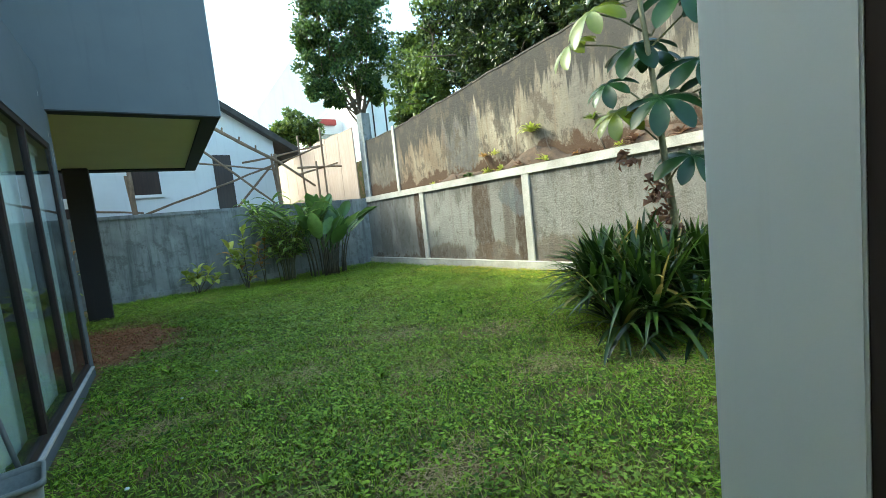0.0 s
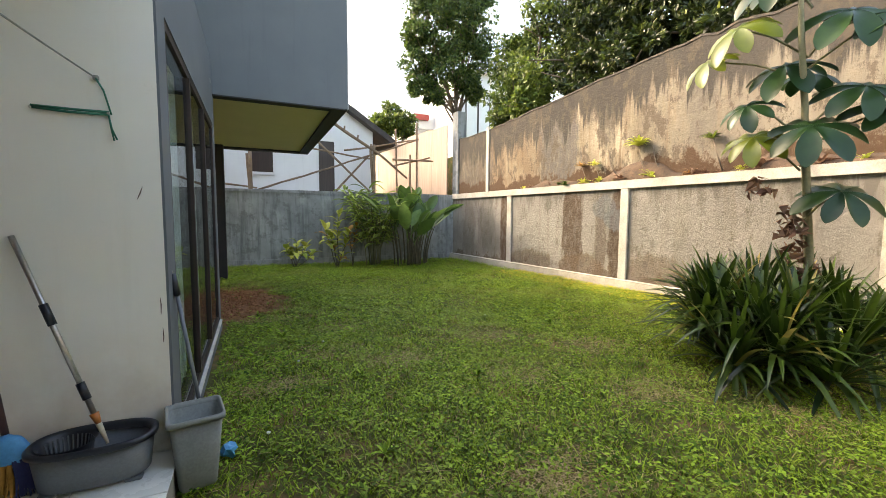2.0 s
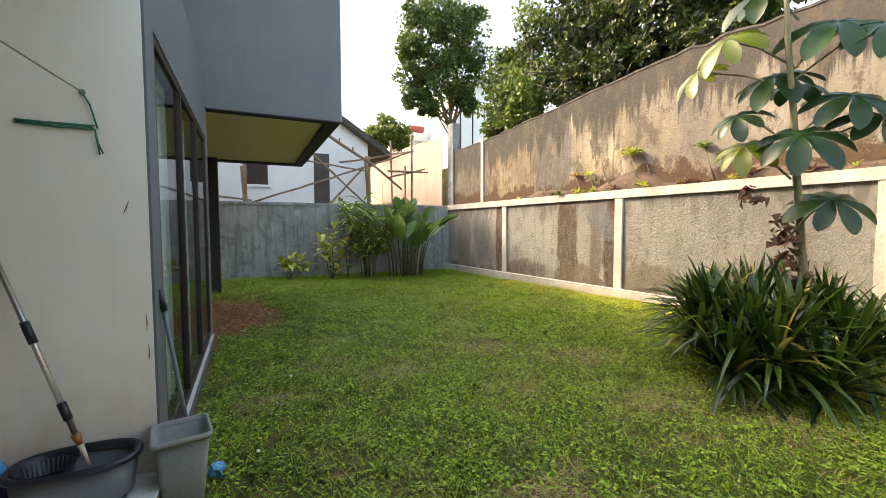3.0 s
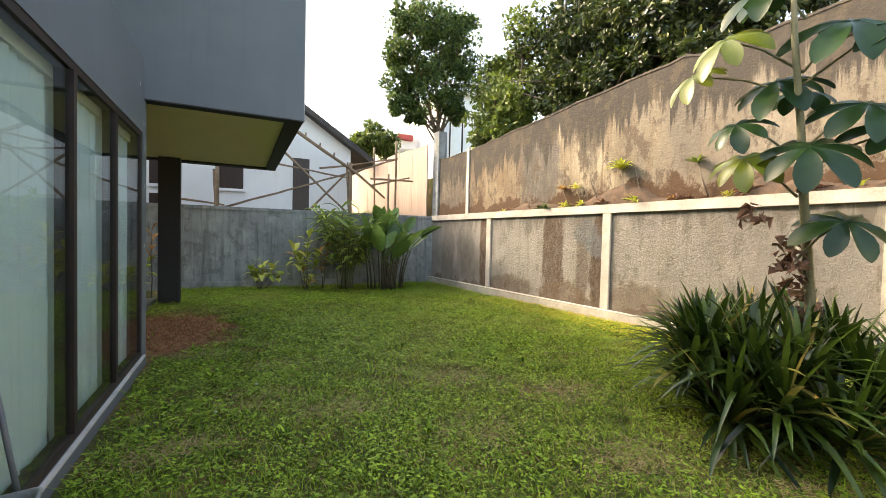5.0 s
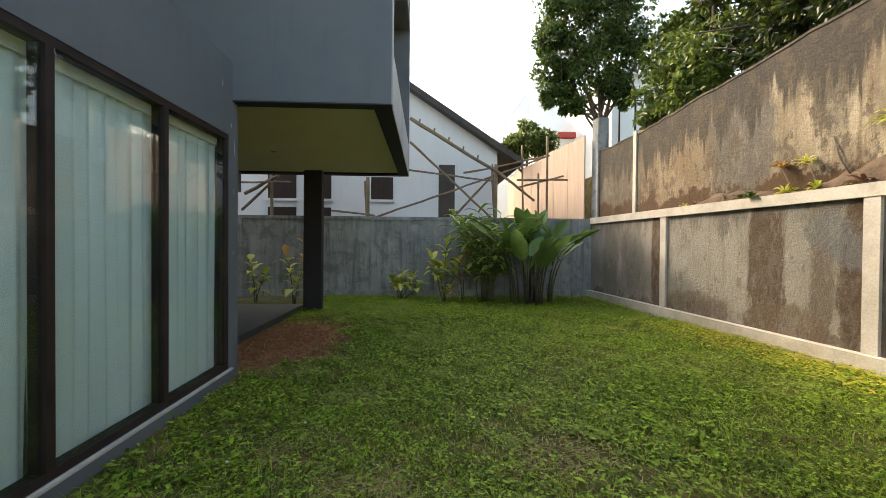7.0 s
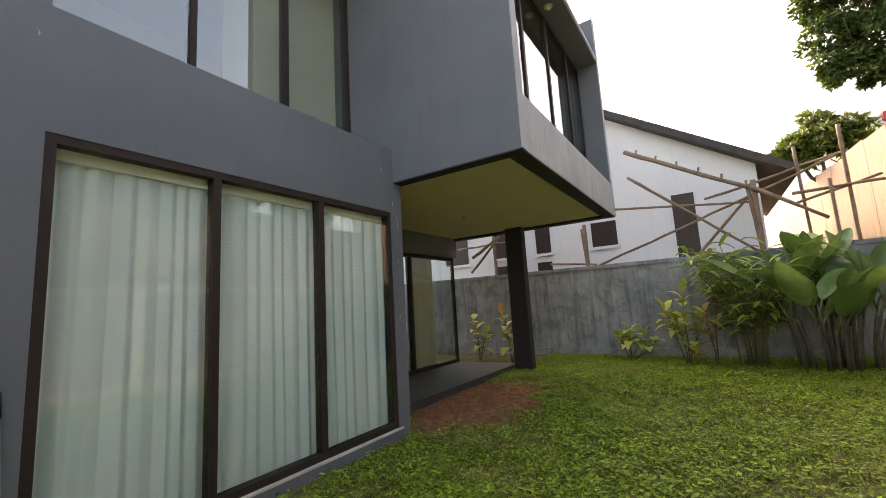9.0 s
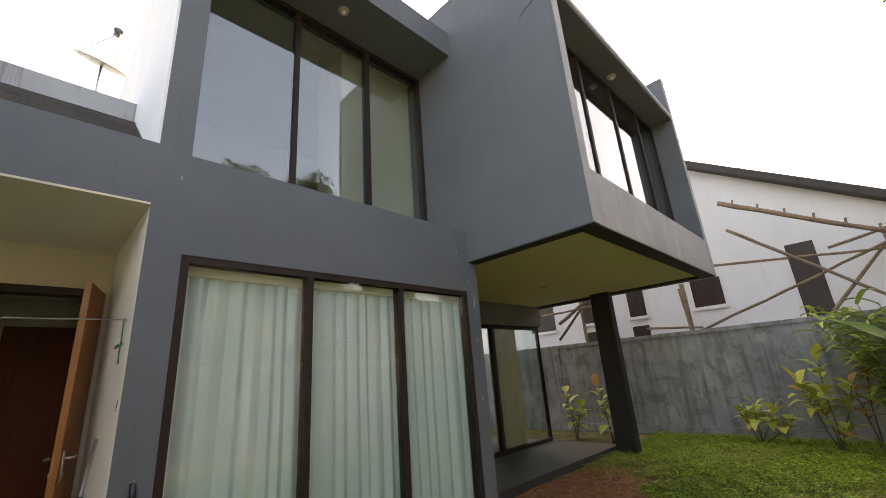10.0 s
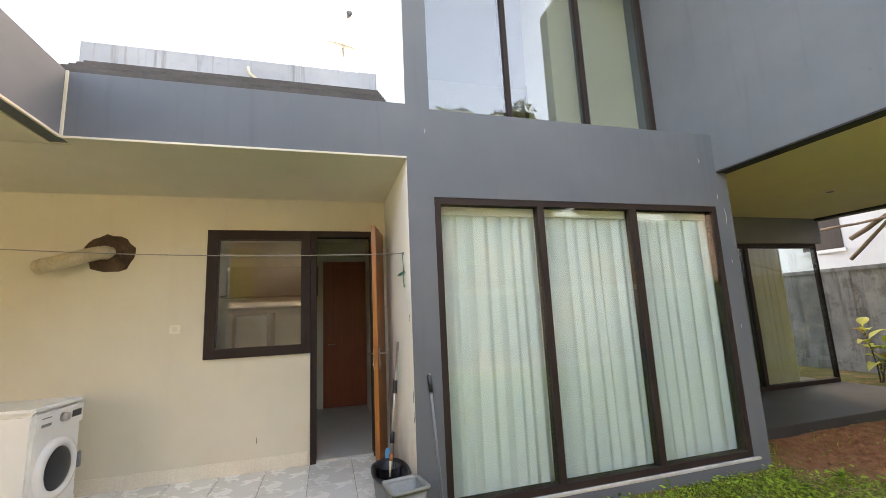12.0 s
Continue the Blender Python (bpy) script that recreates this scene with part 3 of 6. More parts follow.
setting("trim_soffit_edge", boxes((-3.0, BX - 0.004, BY0 + 0.004, BY0 + 0.16, 2.885, 2.9), (BX - 0.20, BX - 0.004, BY0 + 0.16, BY1 - 0.2, 2.885, 2.925), (-3.0, BX - 0.004, BY1 - 0.2, BY1 - 0.004, 2.885, 2.9),
                                  (-3.0, BX - 0.2, BY0 + 0.145, BY0 + 0.16, 2.9, 2.925), (-3.0, BX - 0.2, BY1 - 0.2, BY1 - 0.19, 2.9, 2.925)), M_DARK, "dark drip border round the soffit", "trim")
setting("column_porch", boxes((-1.50, -1.13, 10.0, 10.2, -0.1, 2.925), bevel=0.008), M_DARK, "dark painted square column", "column")
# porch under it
# Part of this floor's darkness is porch shade held in its colour.
setting("floor_porch", boxes((-3.2, -1.56, 5.9, 10.3, -0.1, 0.10), bevel=0.006), M_PORCH, "dark polished cement porch floor, its colour deepened for the porch shade", "floor")
setting("wall_porch_lintel", boxes((-3.2, -2.9, 5.9, 10.3, 2.48, 2.925)), M_GREY, "grey lintel over the porch glazing", "wall")
# Porch room walls take the darkened copy, so their shade is painted.
setting("wall_porch_room", boxes((-6.0, -4.6, 5.9, 6.0, 0, 2.9), (-4.7, -4.6, 6.0, 10.0, 0, 2.9), (-3.15, -3.0, 5.9, 6.9, 0.1, 2.48)), M_INSIDE_SHADE, "inner walls of the porch room", "wall")
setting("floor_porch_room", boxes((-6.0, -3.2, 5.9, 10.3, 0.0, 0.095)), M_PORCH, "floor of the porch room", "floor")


# ---- boundary walls ----
def right_x(y):
    return 6.13 + (y - 5.9) * (5.58 - 6.13) / (12.5 - 5.9)


def slanted(rows):
    """Boxes whose x is counted from the slanted boundary line: rows of (d0, d1, y0, y1, z0, z1)."""
    bm = bmesh.new()
    for d0, d1, y0, y1, z0, z1 in rows:
        v = [bm.verts.new((right_x(y) + d, y, z)) for z in (z0, z1) for y in (y0, y1) for d in (d0, d1)]
        for f in ((0, 1, 3, 2), (4, 6, 7, 5), (0, 4, 5, 1), (2, 3, 7, 6), (0, 2, 6, 4), (1, 5, 7, 3)):
            bm.faces.new([v[k] for k in f])
    return bm


YN, YF = -3.4, 12.5
setting("wall_boundary_lower", slanted([(0.03, 0.26, YN, YF, -0.1, 2.0)]), M_OLD_LOWER, "stained rough-cast lower boundary wall", "wall")
setting("kerb_boundary", slanted([(-0.10, 0.03, YN, YF, -0.1, 0.18)]), M_KERB, "pale lime-washed kerb at the foot of the wall", "kerb")
setting("trim_wall_cap", slanted([(-0.02, 0.26, YN, YF, 2.0, 2.16)]), M_KERB, "pale concrete band along the boundary wall", "trim")
for y in (-1.6, 2.12, 5.84, 9.45):
    setting("post_boundary", slanted([(-0.01, 0.03, y - 0.085, y + 0.085, 0.18, 2.0)]), M_KERB, "pale concrete post in the boundary wall", "post")


def upper_wall():
    """Upper retaining wall with an uneven, sagging top edge."""
    bm = bmesh.new()
    ys = [YN + (12.75 - YN) * k / 60 for k in range(61)]
    rings = []
    for y in ys:
        top = 4.54 if y < 5 else 4.54 - 0.085 * (y - 5) if y < 11 else 4.03
        if y > 10.85:
            top = 4.03
        top += 0.05 * noise.noise((y * 1.3, 0, 0)) + (0.07 * noise.noise((y * 4.0, 5, 0)) if y < 10.8 else 0)
        x = right_x(y) + 0.25
        rings.append([bm.verts.new(p) for p in ((x, y, 2.0), (x, y, top - 0.05), (x - 0.012, y, top - 0.04), (x - 0.006, y, top), (x + 0.25, y, top), (x + 0.25, y, 2.0))])
    for a, b in zip(rings, rings[1:]):
        for k in range(6):
            bm.faces.new((a[k], a[(k + 1) % 6], b[(k + 1) % 6], b[k]))
    bm.faces.new(rings[0])
    bm.faces.new(rings[-1][::-1])
    return bm


setting("wall_boundary_upper", upper_wall(), M_OLD_UPPER, "high stained retaining wall with black run-off streaks", "wall")
setting("post_upper_wall", slanted([(0.22, 0.26, 10.78, 10.9, 2.16, 4.12)]), M_KERB, "pale concrete post in the upper wall", "post")
setting("post_wall_end", slanted([(0.2, 0.5, 12.52, 12.85, 0.0, 4.95)]), M_CEMENT, "grey cement end post of the boundary wall", "post")


def ledge():
    bm = bmesh.new()
    rings = []
    for k in range(121):
        y = YN + (12.6 - YN) * k / 120
        amount = max(0.0, 0.55 + 0.8 * noise.noise((y * 0.8, 1, 2)) + 0.35 * noise.noise((y * 3.5, 4, 2))) if y < 9.2 else 0.1
        bank = 1.0 + 1.5 * math.exp(-((y - 6.2) / 1.0) ** 2) + 0.8 * math.exp(-((y - 3.6) / 0.8) ** 2)
        x, h = right_x(y), 2.15 + 0.11 * amount * bank
        rings.append([bm.verts.new(p) for p in ((x + 0.04, y, 2.15), (x + 0.09, y, 2.16 + 0.55 * (h - 2.15)), (x + 0.16, y, h), (x + 0.27, y, h + 0.09 * amount * bank), (x + 0.27, y, 2.15))])
    for a, b in zip(rings, rings[1:]):
        for k in range(4):
            bm.faces.new((a[k], a[k + 1], b[k + 1], b[k]))
    return bm


tagged(part("ledge_soil", ledge(), M_EARTH, None, "", True), "dark soil and roots lying on the wall ledge", "soil", "", "stuff")
setting("ground_upper_terrace", boxes((6.9, 60, -40, 60, 0.0, 3.85)), M_SOIL, "raised ground behind the retaining wall", "ground")

# back wall
setting("wall_back", boxes((-9.0, 5.62, 12.5, 12.65, -0.1, 2.06)), M_CEMENT, "grey cement back garden wall with damp marks", "wall")
setting("trim_back_wall_cap", boxes((-9.0, 5.60, 12.47, 12.68, 2.06, 2.14)), M_CEMENT, "cement coping of the back wall", "trim")
setting("baseboard_back_wall", boxes((-9.0, 5.55, 12.46, 12.5, -0.1, 0.16)), M_CEMENT, "cement plinth of the back wall", "trim")
for x in (-6.2, -3.9, -1.2, 1.5, 4.2):
    setting("pilaster_back_wall", boxes((x - 0.07, x + 0.07, 12.475, 12.5, 0.16, 2.06)), M_CEMENT, "flat cement pilaster in the back wall", "pilaster")
setting("wall_side_yard", boxes((-9.2, -9.0, 2.0, 12.65, 0, 2.1)), M_CEMENT, "cement wall closing the side yard", "wall")


# ---- windows ----
def window(name, label, x, ys, z0, z1, mat_glass, frame_w=0.055, depth=0.09, last=None):
    """A fixed window in a plane of constant x: outer frame, mullions and panes."""
    w = thing(name, label, "window", (x, ys[0], z0))
    tagged(w, kind="structure")
    def loc(*r):
        return (r[0] - x, r[1] - x, r[2] - ys[0], r[3] - ys[0], r[4] - z0, r[5] - z0)
    f = frame_w
    e = f if last is None else last
    part("window_frame", boxes(loc(x - depth, x, ys[0], ys[-1], z1 - f, z1), loc(x - depth, x, ys[0], ys[-1], z0, z0 + f),
                               loc(x - depth, x, ys[0], ys[0] + f, z0 + f, z1 - f), loc(x - depth, x, ys[-1] - e, ys[-1], z0 + f, z1 - f)), M_FRAME, w)
    for y in ys[1:-1]:
        part("mullion", boxes(loc(x - depth, x + 0.008, y - f / 2, y + f / 2, z0 + f, z1 - f)), M_FRAME, w)
    for a, b in zip(ys, ys[1:]):
        p = part("pane", boxes(loc(x - 0.02, x - 0.014, a + f / 2, b - f / 2, z0 + f * 0.9, z1 - f * 0.9)), mat_glass, w)
        p.visible_shadow = False
    return w


window("window_1", "wide three-pane window with dark brown frame", FX - 0.006, [2.70, 3.68, 4.675, 5.70], 0.10, 2.52, M_GLASS, 0.055)
window("window_2", "upper three-pane window with dark brown frame, deep in a recess", -1.68, [2.69, 3.79, 4.79, 5.77], 3.20, 6.06, M_GLASS_UP, 0.06)
window("window_3", "recessed window of the projecting room", 0.28, [BY0 + 0.14, 7.17, 8.28, 9.4, BY1 - 0.14], 3.15, 6.02, M_GLASS_UP, 0.06)
window("window_4", "porch sliding glass wall with dark frame", -2.98, [6.9, 8.6, 10.26], 0.10, 2.48, M_GLASS, 0.07, 0.09, 0.012)
window("window_5", "kitchen window with a broad dark brown frame", KX + 0.02, [0.69, 1.673], 1.224, 2.503, M_GLASS, 0.093, 0.12)
setting("trim_sill", boxes((FX - 0.005, FX + 0.025, 2.66, 5.76, 0.075, 0.098), bevel=0.004), M_TRIM, "pale cement sill under the wide window", "window sill")
setting("trim_plinth", boxes((FX, FX + 0.02, 2.60, 5.80, -0.1, 0.074)), M_GREY, "grey plinth under the sill", "trim")


def curtain(name, label, x, y0, y1, z0, z1, material, waves, amp=0.05, seed=0.0):
    """A hanging cloth with straight, slightly uneven pleats, pinched at the head."""
    n, rows = waves * 20, 10
    verts, faces = [], []
    for j in range(rows + 1):
        v = j / rows
        z = z0 + (z1 - z0) * v
        for i in range(n + 1):
            u = i / n
            ph = waves * u + 0.22 * math.sin(u * 7.0 + seed) + 0.10 * math.sin(u * 23.0 + 2 * seed) + 0.05 * math.sin(2.2 * v + u * 5 + seed)
            fold = abs(math.sin(math.pi * ph))
            deep = 0.7 + 0.5 * noise.noise((math.floor(ph) * 1.7, seed, 0.5))
            d = amp * deep * (1.6 * fold ** 0.75 - 0.9) * (1.0 - 0.35 * v)
            d += 0.35 * amp * (1 - v) * noise.noise((u * waves * 0.8, v * 1.2, seed))
            hem = 0.012 * math.sin(math.tau * ph) if j == 0 else 0
            verts.append((x + d, y0 + (y1 - y0) * u + 0.012 * math.sin(math.tau * ph) * (1 - 0.4 * v), z + hem))
    w = n + 1
    for j in range(rows):
        for i in range(n):
            faces.append((j * w + i, j * w + i + 1, (j + 1) * w + i + 1, (j + 1) * w + i))
    ob = new(name, from_arrays(name, verts, faces, material, True))
    return tagged(ob, label, "curtain")


curtain("curtain", "pale greenish-white floor-length pleated curtain", FX - 0.138, 2.705, 3.69, 0.098, 2.40, M_CURTAIN, 8, 0.046, 0.4)
curtain("curtain", "pale greenish-white floor-length pleated curtain", FX - 0.138, 3.69, 4.68, 0.098, 2.40, M_CURTAIN, 7, 0.046, 2.1)
curtain("curtain", "pale greenish-white floor-length pleated curtain", FX - 0.138, 4.68, 5.69, 0.098, 2.40, M_CURTAIN, 7, 0.046, 4.4)
curtain("curtain", "beige pleated curtain behind the porch glass", -3.12, 8.62, 9.55, 0.13, 2.44, M_CURTAIN_DIM, 8)
tagged(part("curtain_rail", boxes((FX - 0.20, FX - 0.105, 2.705, 5.695, 2.395, 2.50)), M_INSIDE, None), "cream curtain rail behind the wide window", "curtain rail")

# upper room behind window 2 : cream inner wall seen at an angle
setting("wall_upper_room", boxes((-5.0, -4.9, 2.69, 5.77, 3.2, 6.06), (-2.6, -1.95, 4.55, 5.76, 3.2, 6.06)), M_CREAM, "cream inner walls of the upper room", "wall")
setting("ceiling_upper_room", boxes((-5.0, -1.78, 2.69, 5.77, 6.06, 6.1)), M_INSIDE, "ceiling of the upper room", "ceiling")


# ---- neighbouring house beyond the back wall ----
def neighbour():
    h = thing("neighbour_house", "white plastered house under construction with a dark sloping roof edge", "house", (0, 14.05, 0))
    def slope(x):
        return 4.29 - (x - 3.25) * 0.655
    bm = bmesh.new()
    v = [bm.verts.new((x, y, z)) for y in (0, 6.0) for x, z in ((-9.5, 0), (3.25, 0), (3.25, slope(3.25)), (-2.5, slope(-2.5)), (-9.5, slope(-2.5)))]
    bm.faces.new(v[:5][::-1])
    bm.faces.new(v[5:])
    for k in range(5):
        bm.faces.new((v[k], v[(k + 1) % 5], v[(k + 1) % 5 + 5], v[k + 5]))
    part("wall", bm, M_WHITE, h)
    bm = bmesh.new()
    rows = []
    for x in (3.95, -2.8):
        z = slope(x)
        rows.append([bm.verts.new(p) for p in ((x, -0.35, z), (x, -0.35, z + 0.2), (x, 6.3, z + 0.2), (x, 6.3, z))])
    for k in range(4):
        bm.faces.new((rows[0][k], rows[0][(k + 1) % 4], rows[1][(k + 1) % 4], rows[1][k]))
    bm.faces.new(rows[0][::-1])
    bm.faces.new(rows[1])
    part("roof", bm, M_ROOF, h)
    for x0, x1, z0, z1 in ((-0.64, 0.03, 2.76, 3.45), (1.43, 1.93, 2.0, 3.86), (-3.75, -2.9, 2.76, 3.6), (-3.75, -2.9, 2.0, 2.5), (-2.3, -1.85, 2.76, 3.55), (-2.3, -1.85, 2.0, 2.5), (-5.6, -4.7, 2.7, 3.6)):
        # No hole is cut: a dark sheet paints the shade inside each opening.
        wdw = part("window", boxes((x0, x1, -0.015, 0.01, z0, z1)), M_DARKWOOD, h, "dark sheet in place of a shaded, unglazed window opening")
        part("sill", boxes((x0 - 0.06, x1 + 0.06, -0.07, -0.0151, z0 - 0.08, z0)), M_WHITE, wdw)
    return h


neighbour()


def pole(bm, a, b, r, knots=True):
    a, b = Vector(a), Vector(b)
    n = max(2, int((b - a).length / 0.35))
    pts, rad = [], []
    for k in range(n + 1):
        p = a.lerp(b, k / n) + Vector((0, 0, 0.03 * noise.noise((a.x + k * 0.6, a.z, b.x))))
        pts.append(p)
        rad.append(r * (1.0 - 0.2 * k / n) * (1.12 if knots and k % 2 else 1.0))
    return tube(bm, pts, rad, 7)


def scaffold():
    s = thing("bamboo_scaffold", "rough bamboo scaffolding tied together behind the back wall", "scaffolding", (0, 13.3, 0))
    rows = [(0.57, 5.01, 3.2, 3.45, 0.055), (0.57, 4.34, 2.95, 2.2, 0.035), (-1.0, 3.75, 3.03, 3.26, 0.03), (-0.45, 2.15, 4.62, 4.03, 0.03), (1.77, 2.1, 2.95, 3.4, 0.035),
            (-0.62, 3.30, -0.60, 0.0, 0.05), (-0.70, 3.2, -0.54, 0.0, 0.04), (3.08, 3.75, 3.10, 0.0, 0.05), (2.98, 3.6, 3.2, 0.0, 0.04), (2.14, 3.50, 4.72, 4.08, 0.03), (3.1, 3.55, 4.2, 2.7, 0.04),
            (3.7, 3.30, 5.2, 3.34, 0.035), (3.75, 3.1, 5.1, 3.45, 0.03), (4.61, 4.62, 4.63, 0.0, 0.035), (3.87, 4.36, 3.98, 0.0, 0.03), (4.3, 3.5, 4.32, 0.0, 0.03), (-4.1, 2.8, -3.15, 3.35, 0.05), (-4.2, 2.35, -3.29, 3.25, 0.04),
            (-3.4, 3.5, -3.35, 0.0, 0.045), (-1.7, 2.36, -0.45, 2.22, 0.03), (-4.6, 3.1, -2.8, 3.15, 0.03)]
    for i, (x0, z0, x1, z1, r) in enumerate(rows):
        y = -0.12 + 0.06 * (i % 5)
        part("pole", pole(bmesh.new(), (x0, y, z0), (x1, y + 0.05, z1), r), M_BAMBOO, s, "", True)
    for k in range(6):
        t = 0.1 + 0.16 * k
        x, z = 0.57 + t * 2.63, 5.01 - t * 1.56
        part("peg", tube(bmesh.new(), [(x, -0.15, z), (x + 0.02, -0.12, z + 0.13)], 0.025, 6), M_BAMBOO, s)
    return s


scaffold()

# far hoarding that carries on the line of the boundary wall
hoard = thing("plywood_hoarding", "raw plywood hoarding beyond the back wall", "hoarding", (0, 0, 0))
for k in range(7):
    y0 = 12.9 + 1.1 * k
    part("panel", slanted([(0.0, 0.03, y0, y0 + 1.08, 0.0, 4.55 + 0.04 * (k % 3))]), M_PLY, hoard)


def far_house(name, label, x0, x1, y0, y1, z0, z1, wins, ridge=0.0):
    h = thing(name, label, "house", (x0, y0, z0))
    part("wall", boxes((0, x1 - x0, 0, y1 - y0, 0, z1 - z0)), M_WHITE, h)
    bm = bmesh.new()
    w, d, t = x1 - x0, y1 - y0, z1 - z0
    a = [bm.verts.new(p) for p in ((-0.3, -0.3, t), (w + 0.3, -0.3, t), (w / 2, -0.3, t + ridge + 0.1), (-0.3, d, t), (w + 0.3, d, t), (w / 2, d, t + ridge + 0.1))]
    for f in ((0, 1, 2), (3, 5, 4), (0, 2, 5, 3), (1, 4, 5, 2), (0, 3, 4, 1)):
        bm.faces.new([a[k] for k in f])
    part("roof", bm, M_WHITE, h)
    for u0, u1, v0, v1 in wins:
        wd = part("window", boxes((u0 - x0, u1 - x0, -0.04, 0.0, v0 - z0, v1 - z0)), M_FRAME, h)
        n = max(1, round((u1 - u0) / 0.7))
        for k in range(n):
            s = (u1 - u0) / n
            # Panes are opaque white enamel, without glass.
            part("pane", boxes((u0 - x0 + s * k + 0.05, u0 - x0 + s * (k + 1) - 0.05, -0.06, -0.041, v0 - z0 + 0.06, v1 - z0 - 0.06)), M_ENAMEL, wd, "opaque pale window pane")
    return h


far_house("terrace_house", "white far house with a large dark-framed window", 8.9, 12.5, 18.5, 24, 3.85, 8.6, [(9.2, 10.6, 5.2, 7.6)], 0.1)
far_house("gable_house", "tall pale house with a steep gable far behind", 5.0, 12.0, 28, 36, 0.0, 7.5, [], 5.0)
far_house("low_house", "low pale far house with a red tiled ridge", 7.0, 9.4, 22, 25, 0.0, 6.3, [], 1.2)
rr = thing("roof_ridge", "small red tiled ridge on the far low house", "roof tiles", (0, 0, 0))
part("tile_course", boxes((7.6, 8.5, 21.5, 21.75, 6.75, 7.05), bevel=0.03), M_RED, rr)


# ---- plants ----
def leaf_cloud(centres, radii, count, size, rng, flat=0.75):
    """Folded leaves thrown over uneven clumps; returns arrays of corners and faces."""
    centres, radii = np.array(centres, float), np.array(radii, float)
    pick = rng.integers(0, len(centres), count)
    way = rng.normal(size=(count, 3))
    way /= np.linalg.norm(way, axis=1)[:, None]
    far = radii[pick] * (0.45 + 0.65 * rng.random(count) ** 0.6)
    base = centres[pick] + way * far[:, None] * (1, 1, flat)
    ahead = way * 0.6 + rng.normal(size=(count, 3)) * 0.6 + (0, 0, -0.25)
    ahead /= np.linalg.norm(ahead, axis=1)[:, None]
    side = np.cross(ahead, rng.normal(size=(count, 3)))
    side /= np.linalg.norm(side, axis=1)[:, None]
    up = np.cross(side, ahead)
    s = (size * (0.6 + 0.8 * rng.random(count)))[:, None]
    tip, mid = base + ahead * s, base + ahead * s * 0.45
    v = np.stack([base, mid + side * s * 0.24 + up * s * 0.06, tip, mid - side * s * 0.24 + up * s * 0.06], 1).reshape(-1, 3)
    f = np.arange(count * 4).reshape(-1, 4)
    return v, f


def tree(label, base, fork, crowns, leaves, size, material, seed, trunk_r=0.12):
    rng = np.random.default_rng(seed)
    t = thing("tree", label, "tree", base)
    b = np.array(base)
    bm = bmesh.new()
    pts = [Vector((0.12 * noise.noise((k, seed, 0)) * k / 3, 0.12 * noise.noise((seed, k, 3)) * k / 3, (fork - base[2]) * k / 6 - 0.1)) for k in range(7)]
    tube(bm, pts, [trunk_r * (1.25 - 0.1 * k) for k in range(7)], 9)
    for c, r in crowns:
        end = Vector(c) - Vector(base)
        start = pts[rng.integers(3, 7)]
        mid = start.lerp(end, 0.5) + Vector((0, 0, -0.25))
        tube(bm, [start, mid, end, end + Vector((0.1, 0, r * 0.6))], [trunk_r * 0.6, trunk_r * 0.42, trunk_r * 0.25, 0.01], 6)
        for k in range(4):
            w = Vector(rng.normal(size=3)) * r * 0.55
            tube(bm, [mid.lerp(end, 0.6), mid.lerp(end, 0.8) + w * 0.5, end + w], [trunk_r * 0.25, trunk_r * 0.16, 0.008], 5)
    part("trunk", bm, M_BARK, t, "", True)
    cs, rs = [], []
    for c, r in crowns:
        for k in range(16):
            w = rng.normal(size=3)
            w /= np.linalg.norm(w)
            cs.append(np.array(c) - b + w * r * (0.4 + 0.65 * rng.random()) * (1, 1, 0.9))
            rs.append(r * (0.16 + 0.26 * rng.random()))
    v, f = leaf_cloud(cs, rs, leaves, size, rng)
    ob = new("crown", from_arrays("crown", v, f, material))
    ob.parent = t
    return t


tree("slender tree with a rounded dense green crown", (6.75, 14.6, 3.85), 6.2, [((6.5, 14.4, 7.2), 1.0), ((7.2, 14.8, 7.7), 1.1), ((6.2, 14.9, 8.2), 1.1), ((6.8, 14.3, 8.8), 1.15), ((6.0, 14.2, 9.5), 1.0), ((7.2, 14.4, 9.4), 1.0), ((6.6, 14.7, 9.7), 0.95), ((5.5, 14.5, 7.8), 0.85), ((5.5, 14.4, 8.9), 0.9), ((7.6, 14.6, 8.5), 0.8), ((5.7, 14.4, 6.7), 0.62), ((7.1, 14.5, 6.7), 0.55), ((5.05, 14.4, 7.0), 0.6), ((4.95, 14.4, 8.0), 0.62), ((5.05, 14.4, 6.15), 0.48), ((5.75, 14.4, 5.95), 0.42), ((7.75, 14.4, 7.6), 0.6), ((7.3, 14.4, 6.25), 0.4), ((5.2, 14.4, 9.3), 0.6), ((7.5, 14.4, 9.4), 0.7)],
     36000, 0.125, M_TREE_LEAF1, 1, 0.075)
tree("pale yellow-green leafy tree hanging over the wall", (7.6, 10.9, 3.85), 5.2, [((7.2, 10.7, 5.0), 0.8), ((7.4, 10.3, 5.9), 1.0), ((7.9, 11.2, 6.5), 1.1), ((7.7, 10.6, 7.6), 1.1), ((6.9, 10.5, 4.4), 0.5), ((7.2, 11.5, 5.1), 0.75), ((7.7, 11.9, 6.3), 0.9), ((7.9, 11.9, 7.4), 0.9), ((6.7, 11.1, 4.35), 0.45), ((6.8, 10.0, 4.7), 0.5)], 15000, 0.15, M_TREE_LEAF2, 2)
